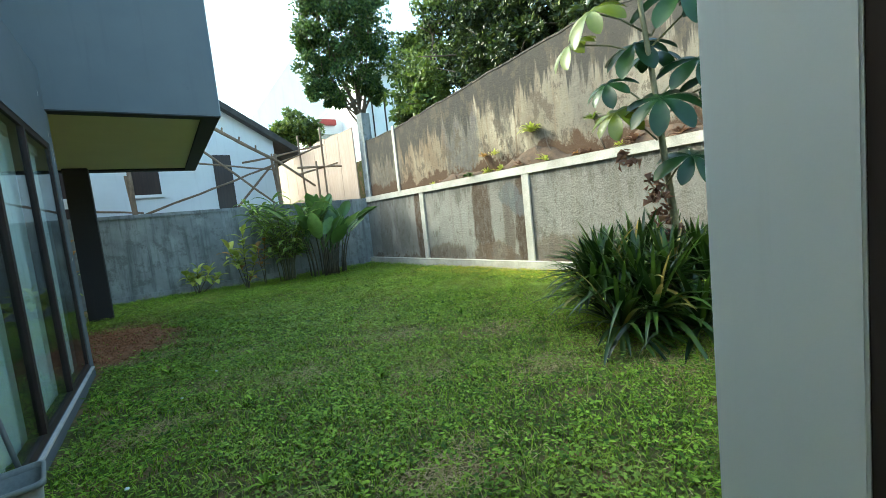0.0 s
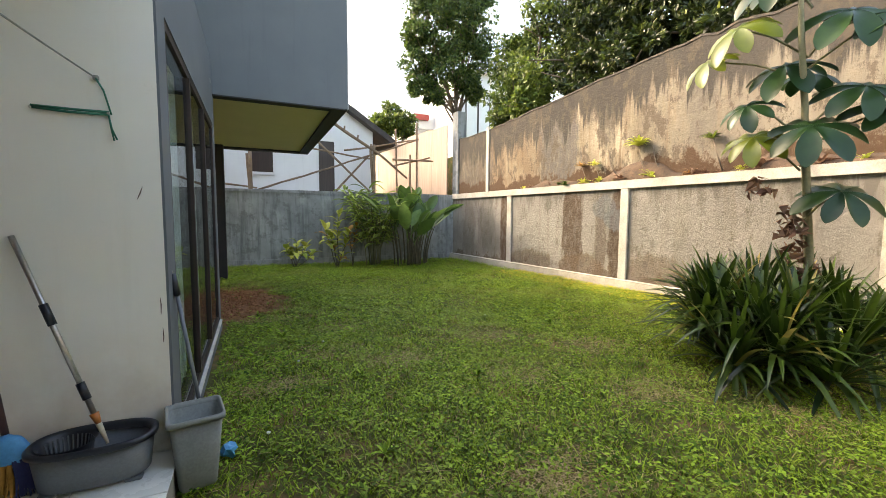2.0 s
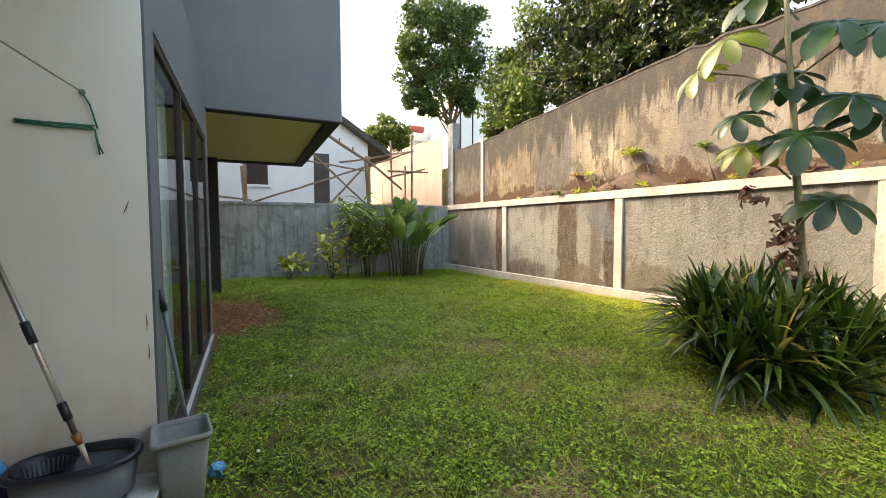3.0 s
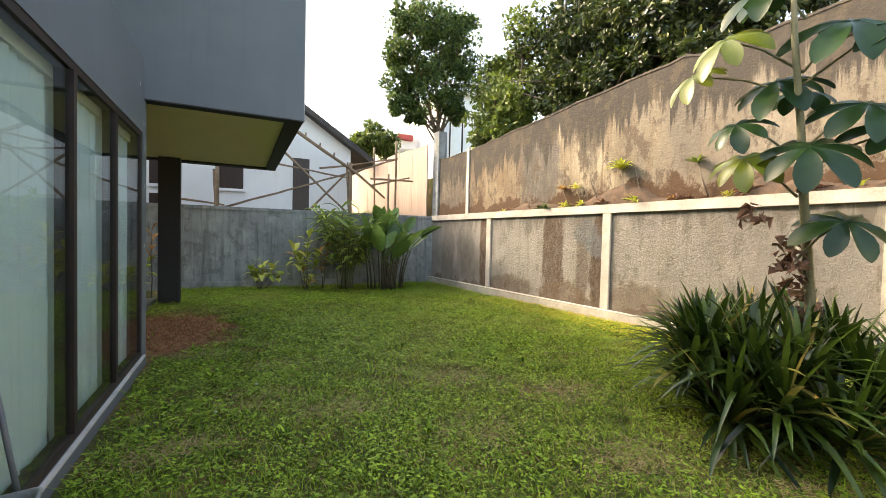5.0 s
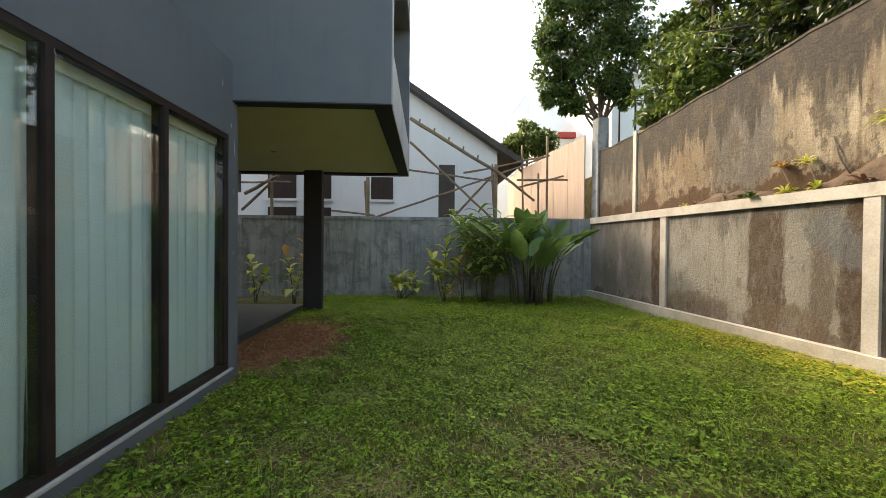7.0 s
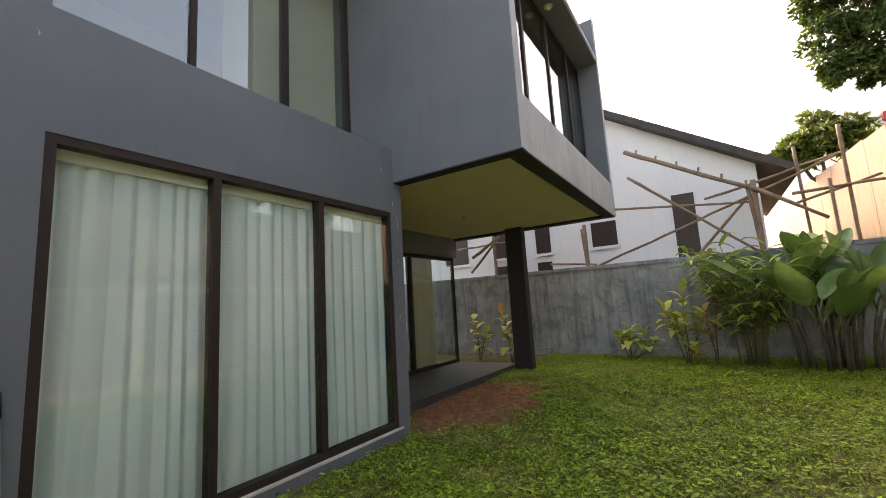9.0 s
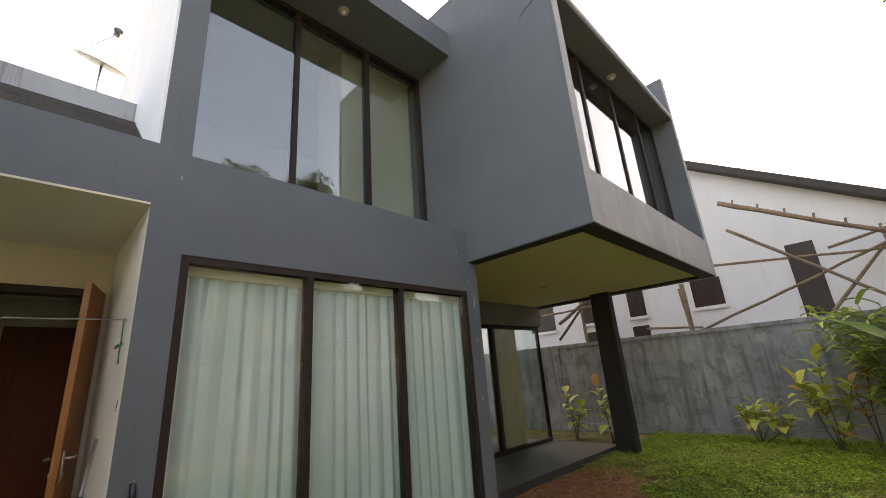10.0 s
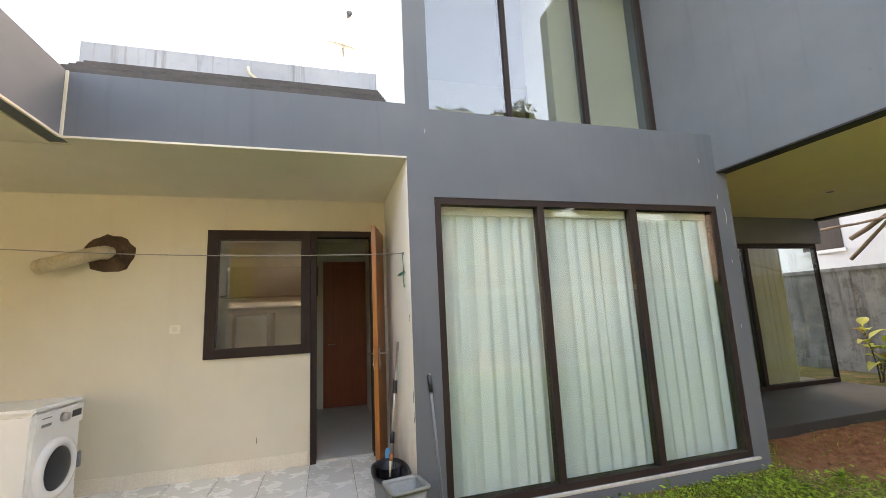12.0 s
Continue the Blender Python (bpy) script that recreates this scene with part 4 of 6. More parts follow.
tree("large dark broad-crowned tree behind the wall", (9.0, 8.8, 3.85), 5.6, [((8.1, 9.2, 6.1), 1.3), ((8.7, 8.2, 7.2), 1.5), ((8.3, 9.6, 7.9), 1.4), ((9.3, 9.4, 8.8), 1.6), ((8.2, 7.6, 5.6), 1.0), ((8.9, 7.4, 6.6), 1.3), ((7.7, 8.7, 5.1), 0.9), ((7.8, 7.3, 5.1), 0.8)], 36000, 0.145, M_TREE_LEAF, 3, 0.17)
tree("large dark broad-crowned tree behind the wall", (9.6, 6.2, 3.85), 5.6, [((8.8, 6.6, 6.0), 1.2), ((9.2, 5.8, 7.1), 1.4), ((9.6, 6.9, 8.3), 1.5), ((8.7, 5.0, 5.6), 0.8), ((9.8, 5.0, 6.7), 1.1), ((8.5, 6.3, 5.2), 0.8), ((8.2, 5.6, 5.0), 0.7)], 25000, 0.145, M_TREE_LEAF, 4, 0.17)
tree("bright green bushy tree beyond the back wall", (5.3, 18.6, 0), 4.4, [((5.3, 18.5, 5.8), 0.75), ((4.7, 18.6, 5.4), 0.7), ((6.0, 18.5, 5.5), 0.7)], 5500, 0.17, M_TREE_LEAF2, 5)


def strap(bm, base, way, length, width, rise, droop, seg=6, fold=0.25):
    """A long arching leaf, folded along its middle."""
    way = Vector((way[0], way[1], 0)).normalized()
    side = Vector((-way.y, way.x, 0))
    rows = []
    for k in range(seg + 1):
        u = k / seg
        p = Vector(base) + way * length * (u * math.cos(rise) + 0.15 * u * u) + Vector((0, 0, length * (u * math.sin(rise) - droop * u * u * u)))
        w = width * (0.55 + 1.3 * u - 1.85 * u * u * u) if u < 1 else 0.002
        up = Vector((0, 0, w * fold))
        rows.append([bm.verts.new(p - side * w / 2 + up), bm.verts.new(p), bm.verts.new(p + side * w / 2 + up)])
    for a, b in zip(rows, rows[1:]):
        bm.faces.new((a[0], a[1], b[1], b[0]))
        bm.faces.new((a[1], a[2], b[2], b[1]))


def strap_bush(label, at, heads, leaves, length, width, seed, material):
    rng = random.Random(seed)
    t = thing("screwpine_bush", label, "shrub", at)
    for hx, hy, hz in heads:
        bm = bmesh.new()
        for k in range(leaves):
            a = rng.random() * math.tau
            rise = radians(rng.choice((84, 74, 62, 50, 38, 24, 8)) + rng.uniform(-8, 8))
            ln = length * rng.uniform(0.7, 1.1)
            strap(bm, (hx + 0.04 * math.cos(a), hy + 0.04 * math.sin(a), hz + 0.02 * k / leaves), (math.cos(a), math.sin(a)), ln, width * rng.uniform(0.8, 1.15), rise, rng.uniform(0.2, 0.6) * (1.15 - rise / 1.5))
        head = part("leaf_rosette", bm, material, t, "", True)
        part("stem", tube(bmesh.new(), [(hx * 0.6, hy * 0.6, -0.05), (hx, hy, hz + 0.05)], 0.035, 7), M_BARK, head)
    return t


strap_bush("dense dark green strap-leaved bush on the lawn", (4.08, 2.28, 0.0),
           [(0, 0, 0.55), (-0.45, -0.2, 0.4), (0.35, -0.45, 0.4), (-0.1, 0.45, 0.42), (0.45, 0.35, 0.45), (-0.6, -0.45, 0.24), (0.1, -0.7, 0.28), (-0.5, 0.25, 0.28), (-0.25, 0.05, 0.34), (0.2, 0.7, 0.3),
            (-0.35, 0.2, 0.5), (0.2, -0.2, 0.52), (-0.2, -0.4, 0.44), (-0.75, -0.2, 0.1), (-0.4, -0.75, 0.1)], 66, 0.66, 0.052, 5, M_BUSH_LEAF)
strap_bush("smaller strap-leaved bush with yellowing leaves", (4.9, 2.1, 0.0), [(0, 0, 0.45), (0.4, 0.3, 0.4), (0.2, -0.5, 0.35), (-0.3, -0.5, 0.2)], 34, 0.62, 0.045, 6, M_BUSH_LEAF)


def palmate(bm, centre, normal, radius, lobes, rng):
    """A leaf of narrow lobes that spread like fingers from one point."""
    nrm = Vector(normal).normalized()
    a = nrm.cross(Vector((0.2, 0.3, 0.9))).normalized()
    b = nrm.cross(a)
    start = rng.random() * math.tau
    for k in range(lobes):
        ang = start + k * math.tau / lobes
        way = a * math.cos(ang) + b * math.sin(ang)
        side = nrm.cross(way)
        ln = radius * rng.uniform(0.78, 1.08)
        rows = []
        for u, w in ((0.0, 0.03), (0.2, 0.17), (0.38, 0.30), (0.58, 0.43), (0.76, 0.46), (0.90, 0.36), (0.97, 0.2), (1.0, 0.05)):
            w *= ln
            p = Vector(centre) + way * ln * u - nrm * ln * 0.5 * u * u
            rows.append([bm.verts.new(p - side * w / 2 + nrm * w * 0.18), bm.verts.new(p), bm.verts.new(p + side * w / 2 + nrm * w * 0.18)])
        for r0, r1 in zip(rows, rows[1:]):
            bm.faces.new((r0[0], r0[1], r1[1], r1[0]))
            bm.faces.new((r0[1], r0[2], r1[2], r1[1]))


def cecropia():
    rng = random.Random(11)
    bx, by = 4.28, 2.08
    t = thing("pawpaw_like_tree", "slender young tree with large finger-lobed leaves", "tree", (bx, by, 0))
    pts = [Vector(p) for p in ((0.12, -0.06, -0.05), (0.07, -0.06, 0.95), (-0.02, -0.02, 1.8), (-0.1, 0.0, 2.5), (-0.22, 0.02, 3.2), (-0.3, 0.04, 4.1))]
    part("trunk", tube(bmesh.new(), pts, [0.045, 0.04, 0.034, 0.028, 0.024, 0.016], 9), M_STEM, t, "", True)
    spots = [((4.1, 1.98, 2.28), 0.50, 0), ((4.2, 2.27, 2.92), 0.46, 0), ((4.32, 1.81, 1.68), 0.47, 0), ((4.45, 1.75, 2.62), 0.46, 0), ((4.35, 1.85, 3.3), 0.5, 0), ((3.83, 2.52, 3.3), 0.42, 1), ((4.0, 2.41, 2.24), 0.40, 1),
             ((3.96, 2.47, 2.55), 0.36, 0), ((4.1, 2.33, 3.75), 0.45, 0), ((4.5, 1.58, 3.2), 0.5, 0), ((4.6, 1.6, 2.42), 0.45, 0), ((3.9, 2.85, 3.1), 0.36, 1), ((4.2, 2.0, 4.2), 0.5, 1), ((4.5, 2.5, 3.9), 0.5, 0), ((3.9, 2.3, 4.1), 0.4, 1), ((4.6, 2.3, 2.9), 0.42, 0)]
    rows = [((x - bx, y - by, z), r, young) for (x, y, z), r, young in spots]
    for (x, y, z), r, young in rows:
        bm = bmesh.new()
        palmate(bm, (x, y, z), (x * 0.6 - 0.5, y * 0.6 - 0.3, 0.95), r * 0.86, 8, rng)
        leaf = part("leaf", bm, M_CEC_LIGHT if young else M_CEC_DARK, t, "", True)
        root = Vector((-0.05, 0.02, max(1.3, z - 0.35)))
        part("stalk", tube(bmesh.new(), [root, root.lerp(Vector((x, y, z)), 0.5) + Vector((0, 0, 0.05)), (x, y, z)], [0.012, 0.01, 0.008], 6), M_STEM, leaf)
    for x, y, z in ((-0.25, 0.28, 1.8), (-0.08, 0.06, 1.5), (-0.06, 0.02, 1.32), (0.0, 0.04, 1.15), (0.03, -0.04, 1.0), (-0.08, 0.0, 1.42)):
        bm = bmesh.new()
        for k in range(14):
            w = Vector((rng.uniform(-1, 1), rng.uniform(-1, 1), rng.uniform(-1.6, 0.4))) * 0.1
            s = 0.07
            q = [Vector((x, y, z)) + w + Vector((rng.uniform(-s, s), rng.uniform(-s, s), rng.uniform(-s, s))) for _ in range(4)]
            bm.faces.new([bm.verts.new(p) for p in q])
        part("withered_leaf", bm, M_DEAD, t, "shrivelled dark red-brown leaf")
    return t


cecropia()


def paddle(bm, base, way, stalk, length, width, rise, droop, twist=0.0):
    """A broad paddle leaf with its midrib, on a stalk; twist turns the blade about its rib."""
    way = Vector((way[0], way[1], 0)).normalized()
    level = Vector((-way.y, way.x, 0))
    p0 = Vector(base)
    p1 = p0 + way * stalk * math.cos(rise) + Vector((0, 0, stalk * math.sin(rise)))
    tube(bm, [p0, p1], [0.016, 0.01], 5)
    upper = level.cross(way * math.cos(rise) + Vector((0, 0, math.sin(rise)))).normalized()
    side = level * math.cos(twist) + upper * math.sin(twist)
    face = upper * math.cos(twist) - level * math.sin(twist)
    rows = []
    for k in range(10):
        u = k / 9
        p = p1 + way * length * u * math.cos(rise * 0.85) + Vector((0, 0, length * (u * math.sin(rise * 0.85) - droop * u * u)))
        w = width * math.sin(math.pi * (0.02 + 0.97 * u) ** 0.8) ** 0.8 + 0.004
        lift = -face * w * 0.14
        wave = face * w * 0.05 * math.sin(9 * u)
        rows.append([bm.verts.new(p - side * w / 2 + lift + wave), bm.verts.new(p - side * w / 4 + lift * 0.35), bm.verts.new(p), bm.verts.new(p + side * w / 4 + lift * 0.35), bm.verts.new(p + side * w / 2 + lift - wave)])
    for a, b in zip(rows, rows[1:]):
        for k in range(4):
            bm.faces.new((a[k], a[k + 1], b[k + 1], b[k]))


def canna_clump(label, at, count, height, length, width, spread, material, seed, name="canna_clump"):
    """Upright dark canes, each with broad paddle leaves rising from its head."""
    rng = random.Random(seed)
    t = thing(name, label, "plant", at)
    for k in range(count):
        a = rng.random() * math.tau
        r = spread * math.sqrt(rng.random())
        out = Vector((math.cos(a), math.sin(a), 0))
        base = Vector((r * out.x, r * out.y * 0.6, -0.05))
        h = height * rng.uniform(0.45, 1.0) * (1.0 - 0.25 * r / spread)
        lean = (0.04 + 0.28 * r / spread) * h * rng.uniform(0.5, 1.1)
        pts = [base + out * lean * u * u + Vector((0, 0, h * u)) for u in (0, 0.33, 0.66, 1.0)]
        cane = part("cane", tube(bmesh.new(), pts, [0.024, 0.022, 0.017, 0.011], 6), M_DARK_STEM, t, "", True)
        for i in range(2):
            b = a + rng.uniform(-0.7, 0.7) + i * 2.2
            rise = radians(rng.uniform(58, 84) - 28 * (r / spread) * (i == 0))
            bm = bmesh.new()
            paddle(bm, pts[3].lerp(pts[2], 0.45 * i), (math.cos(b), math.sin(b)), length * rng.uniform(0.25, 0.45), length * rng.uniform(0.7, 1.1), width * rng.uniform(0.75, 1.1), rise, rng.uniform(0.02, 0.3), rng.uniform(-0.8, 0.8))
            part("leaf", bm, material, cane, "", True)
    return t


def whorl_plant(label, at, stems, length, width, material, seed):
    """Thin bare stems that carry a loose whorl of drooping leaves at the head."""
    rng = random.Random(seed)
    t = thing("croton_plant", label, "plant", at)
    for dx, dy, h, n in stems:
        pts = [Vector((dx * u + 0.02 * math.sin(6 * u + dx * 9), dy * u, h * u - 0.04 * (1 - u))) for u in (0, 0.3, 0.6, 1.0)]
        cane = part("stem", tube(bmesh.new(), pts, [0.013, 0.012, 0.010, 0.006], 6), M_DARK_STEM, t, "", True)
        for i in range(n):
            u = 0.45 + 0.55 * (i + 1) / n
            a = i * 2.4 + rng.uniform(-0.4, 0.4)
            bm = bmesh.new()
            paddle(bm, pts[2].lerp(pts[3], max(0.0, (u - 0.6) / 0.4)), (math.cos(a), math.sin(a)), 0.06, length * rng.uniform(0.65, 1.1), width * rng.uniform(0.75, 1.15), radians(rng.uniform(25, 60) + 22 * (u > 0.93)), rng.uniform(0.3, 0.75))
            part("leaf", bm, material, cane, "", True)
    return t


canna_clump("tall clump of broad paddle-leaved plants by the back wall", (3.6, 11.3, 0), 30, 1.7, 0.98, 0.33, 0.62, M_CANNA, 21)


def ginger_clump(label, at, count, height, seed):
    """Canes with two ranks of narrow leaves."""
    rng = random.Random(seed)
    t = thing("ginger_clump", label, "plant", at)
    blades = []
    for k in range(4):
        bm = bmesh.new()
        strap(bm, (0, 0, 0), (1, 0), 0.42 + 0.05 * k, 0.095, radians(8 + 10 * k), 0.4, 5)
        blades.append(mesh_of("leaf", bm, M_PALM_LEAF, True))
    for k in range(count):
        a = rng.random() * math.tau
        lean = rng.uniform(0.15, 0.75)
        h = height * rng.uniform(0.7, 1.0)
        way = Vector((math.cos(a), math.sin(a) * 0.7, 0))
        p0 = Vector((0.25 * math.cos(a) * rng.random(), 0.2 * math.sin(a) * rng.random(), -0.05))
        pts = [p0 + way * lean * h * u * u * 0.8 + Vector((0, 0, h * u)) for u in (0, 0.25, 0.5, 0.75, 1.0)]
        cane = part("cane", tube(bmesh.new(), pts, [0.014, 0.013, 0.012, 0.009, 0.006], 5), M_STEM, t, "", True)
        for i in range(10):
            u = 0.38 + 0.62 * i / 9
            j = min(3, int(u * 4))
            b = a + (1.2 if i % 2 else -1.2) + rng.uniform(-0.4, 0.4)
            lf = new("leaf", blades[rng.randrange(4)])
            lf.parent = cane
            lf.matrix_basis = Matrix.Translation(pts[j].lerp(pts[j + 1], u * 4 - j)) @ Euler((0, 0, b)).to_matrix().to_4x4()
    return t


ginger_clump("bushy clump of narrow-leaved canes by the back wall", (2.55, 11.4, 0), 32, 2.25, 31)
whorl_plant("low yellow-green leafy plant at the foot of the wall", (0.42, 11.7, 0), ((-0.2, 0.0, 0.5, 9), (0.05, -0.1, 0.62, 10), (0.3, 0.05, 0.55, 9), (0.5, 0.0, 0.35, 7), (-0.05, 0.1, 0.4, 8)), 0.38, 0.16, M_CROTON, 22)
whorl_plant("yellow-green leafy plant with bare stems at the foot of the wall", (1.5, 11.4, 0), ((-0.3, 0.0, 1.0, 13), (0.05, -0.05, 1.38, 12), (-0.1, 0.1, 0.75, 8), (0.35, 0.0, 0.95, 9), (0.12, -0.1, 0.3, 7)), 0.44, 0.17, M_CROTON, 23)
whorl_plant("reddish leafy shoot at the foot of the wall", (1.95, 11.5, 0), ((0.12, 0.0, 1.15, 9), (-0.06, 0.0, 0.8, 6)), 0.26, 0.10, M_SHOOT, 27)
whorl_plant("thin leafy plant beside the porch column", (-2.0, 11.0, 0), ((-0.15, 0.0, 1.05, 7), (0.15, 0.05, 0.75, 6), (0.0, -0.1, 0.4, 5)), 0.42, 0.19, M_CROTON, 24)
whorl_plant("thin leafy plant beside the porch column", (-3.0, 11.3, 0), ((-0.1, 0.0, 0.95, 7), (0.2, 0.0, 0.6, 6), (0.0, 0.1, 0.35, 5)), 0.40, 0.18, M_CROTON, 25)
whorl_plant("reddish leafy shoot beside the porch column", (-1.75, 10.9, 0), ((0.02, 0.0, 1.5, 6),), 0.36, 0.13, M_SHOOT, 26)


# ---- terrace floor ----
setting("floor_terrace", boxes((KX, -0.985, -3.2, 2.478, -0.1, TZ - 0.012)), M_GROUT, "grouted terrace slab", "floor")
tfloor = bpy.data.objects["floor_terrace"]
tile_mesh = mesh_of("tile", boxes((-0.197, 0.197, -0.197, 0.197, -0.006, 0.006), bevel=0.002), M_TILE)
for i in range(4):
    for j in range(14):
        ob = new("tile", tile_mesh)
        ob.parent = tfloor
        ob.location = (-1.175 - 0.4 * i, 2.275 - 0.4 * j, TZ - 0.006)
skirt = setting("baseboard_kitchen", boxes((KX, KX + 0.008, -3.2, 1.65, TZ, TZ + 0.125)), M_SKIRT, "tiled skirting along the kitchen wall", "baseboard")
skirt_mesh = mesh_of("tile", boxes((0.0, 0.006, -0.1985, 0.1985, 0.0, 0.122), bevel=0.001), M_SKIRT)
for j in range(12):
    ob = new("tile", skirt_mesh)
    ob.parent = skirt
    ob.location = (KX + 0.0081, 1.45 - 0.4 * j, TZ + 0.002)

# ---- doors ----
df = setting("door_1_frame", boxes((KX - 0.12, KX + 0.02, 1.676, 1.735, TZ, 2.503), (KX - 0.12, KX + 0.02, 1.735, 2.36, 2.44, 2.501), (KX - 0.12, KX + 0.02, 2.30, 2.36, TZ, 2.44)), M_FRAME, "dark brown kitchen door frame", "door frame")


def lever(parent, at, flip=1):
    bm = bmesh.new()
    bm_box(bm, -0.02, 0.02, -0.006, 0.006, -0.10, 0.10, 0.003)
    tube(bm, [(0, 0, 0.05), (0, -0.05 * flip, 0.05), (-0.11, -0.055 * flip, 0.05)], 0.009, 8)
    tube(bm, [(0, 0, -0.05), (0, -0.014 * flip, -0.05)], 0.014, 8)
    h = part("handle", bm, M_STEEL, parent, "brushed steel lever handle", True)
    h.location = at
    return h


d1 = thing("door_1", "teak-coloured wooden door leaf standing wide open", "door", (KX + 0.03, 2.425, TZ + 0.01))
tagged(d1, kind="structure")
part("leaf", boxes((0.0, 0.50, -0.02, 0.02, 0.0, 2.30), bevel=0.004), M_DOOR, d1)
part("stile", boxes((0.482, 0.503, -0.021, 0.021, 0.0, 2.30)), M_DOOR, d1, "bright planed door edge")
lever(d1, (0.44, -0.026, 1.0))
lever(d1, (0.44, 0.026, 1.0), -1)
d1.rotation_euler = (0, 0, radians(-16))

d2 = thing("door_2", "closed red-brown inner door", "door", (-5.06, 1.72, 0.14))
tagged(d2, kind="structure")
part("leaf", boxes((0.0, 0.05, 0.06, 0.80, 0.0, 2.38), bevel=0.004), M_DOOR_IN, d2)
part("frame", boxes((-0.02, 0.07, 0.0, 0.06, 0, 2.46), (-0.02, 0.07, 0.80, 0.86, 0, 2.46), (-0.02, 0.07, 0.06, 0.80, 2.38, 2.46)), M_INSIDE, d2)
bm = bmesh.new()
tube(bm, [(0.05, 0.14, 1.0), (0.10, 0.14, 1.0), (0.10, 0.25, 1.0)], 0.009, 8)
part("handle", bm, M_STEEL, d2, "", True)


# ---- things on the terrace ----
def washing_machine():
    w = thing("washing_machine", "white front-loading washing machine on the terrace tiles", "washing machine", (-1.745, -0.39, TZ))
    w.rotation_euler = (0, 0, radians(-5))
    part("body", boxes((-0.255, 0.255, -0.30, 0.295, 0.02, 0.85), bevel=0.018), M_ENAMEL, w)
    part("top", boxes((-0.26, 0.26, -0.305, 0.305, 0.851, 0.885), bevel=0.01), M_ENAMEL, w)
    panel = part("control_panel", boxes((-0.25, 0.25, 0.296, 0.31, 0.70, 0.845), bevel=0.005), M_ENAMEL, w)
    part("drawer", boxes((0.08, 0.235, 0.311, 0.318, 0.725, 0.825), bevel=0.003), M_ENAMEL, panel)
    part("drawer_label", boxes((0.11, 0.205, 0.3185, 0.3195, 0.80, 0.808), (0.11, 0.205, 0.3185, 0.3195, 0.745, 0.765)), M_PLASTIC_G, panel)
    bm = bmesh.new()
    tube(bm, [(-0.02, 0.31, 0.775), (-0.02, 0.345, 0.775)], [0.035, 0.03], 20)
    part("dial", bm, M_STEEL, panel, "", True)
    part("display", boxes((-0.22, -0.12, 0.311, 0.314, 0.75, 0.80)), M_BLACK, panel)
    bm = bmesh.new()
    for r0, r1, y0, y1 in ((0.215, 0.205, 0.296, 0.325), (0.205, 0.165, 0.325, 0.335), (0.165, 0.15, 0.335, 0.315)):
        for k in range(40):
            a, b = k * math.tau / 40, (k + 1) * math.tau / 40
            bm.faces.new([bm.verts.new((r * math.cos(t), y, 0.42 + r * math.sin(t))) for r, y, t in ((r0, y0, a), (r1, y1, a), (r1, y1, b), (r0, y0, b))])
    bmesh.ops.remove_doubles(bm, verts=bm.verts[:], dist=0.0005)
    door = part("door", bm, M_ENAMEL, w, "", True)
    bm = bmesh.new()
    bmesh.ops.create_uvsphere(bm, u_segments=28, v_segments=14, radius=0.155, matrix=Matrix.Translation((0, 0.30, 0.42)) @ Matrix.Diagonal((1, 0.25, 1, 1)))
    part("porthole", bm, M_BLACK, door, "dark glossy porthole glass", True)
    part("door_grip", boxes((-0.215, -0.18, 0.325, 0.345, 0.36, 0.48), bevel=0.006), M_PLASTIC_G, door)
    part("kick_panel", boxes((-0.245, 0.245, 0.296, 0.301, 0.05, 0.15), bevel=0.002), M_ENAMEL, w)
    for x in (-0.2, 0.2):
        for y in (-0.24, 0.24):
            part("foot", tube(bmesh.new(), [(x, y, 0.0), (x, y, 0.03)], 0.022, 10), M_BLACK, w)
    return w


washing_machine()


def duct():
    t = thing("exhaust_duct", "corrugated flexible duct hanging out of a rough wall hole", "duct", (KX, -0.14, 2.27))
    line = [Vector(p) for p in ((-0.10, 0.02, 0.02), (0.06, -0.04, 0.0), (0.14, -0.12, -0.04), (0.17, -0.24, -0.085), (0.17, -0.34, -0.115), (0.15, -0.43, -0.13))]
    pts = []
    for a, b in zip(line, line[1:]):
        pts += [a.lerp(b, k / 10) for k in range(10)]
    rad = [0.066 if k % 2 else 0.054 for k in range(len(pts))]
    part("hose", tube(bmesh.new(), pts, rad, 16, False), M_DUCT, t, "", True)
    part("collar", tube(bmesh.new(), [pts[-1], pts[-1] + Vector((-0.02, -0.05, -0.01))], [0.066, 0.062], 16), M_DUCT, t, "", True)
    bm = bmesh.new()
    n = 22
    rim = []
    for k in range(n):
        a = k * math.tau / n
        r = 0.185 + 0.05 * noise.noise((math.cos(a) * 2, math.sin(a) * 2, 4))
        rim.append((bm.verts.new((0.004, r * 1.15 * math.cos(a), r * math.sin(a))), bm.verts.new((0.018, r * 0.85 * math.cos(a), r * 0.72 * math.sin(a))), bm.verts.new((0.002, r * 0.6 * math.cos(a), r * 0.5 * math.sin(a)))))
    for a, b in zip(rim, rim[1:] + rim[:1]):
        bm.faces.new((a[0], a[1], b[1], b[0]))
        bm.faces.new((a[1], a[2], b[2], b[1]))
    bm.faces.new([r[2] for r in rim])
    part("broken_edge", bm, M_EARTH, t, "rough broken plaster round the hole")
    return t


duct()
sw = thing("wall_switch", "flush cream wall socket cover on the kitchen wall", "socket", (KX, 0.44, 1.53))
part("plate", boxes((0.0, 0.012, -0.045, 0.045, -0.04, 0.04), bevel=0.003), M_SKIRT, sw)
part("rocker", boxes((0.0121, 0.016, -0.02, 0.02, -0.022, 0.022), bevel=0.001), M_CREAM, sw)


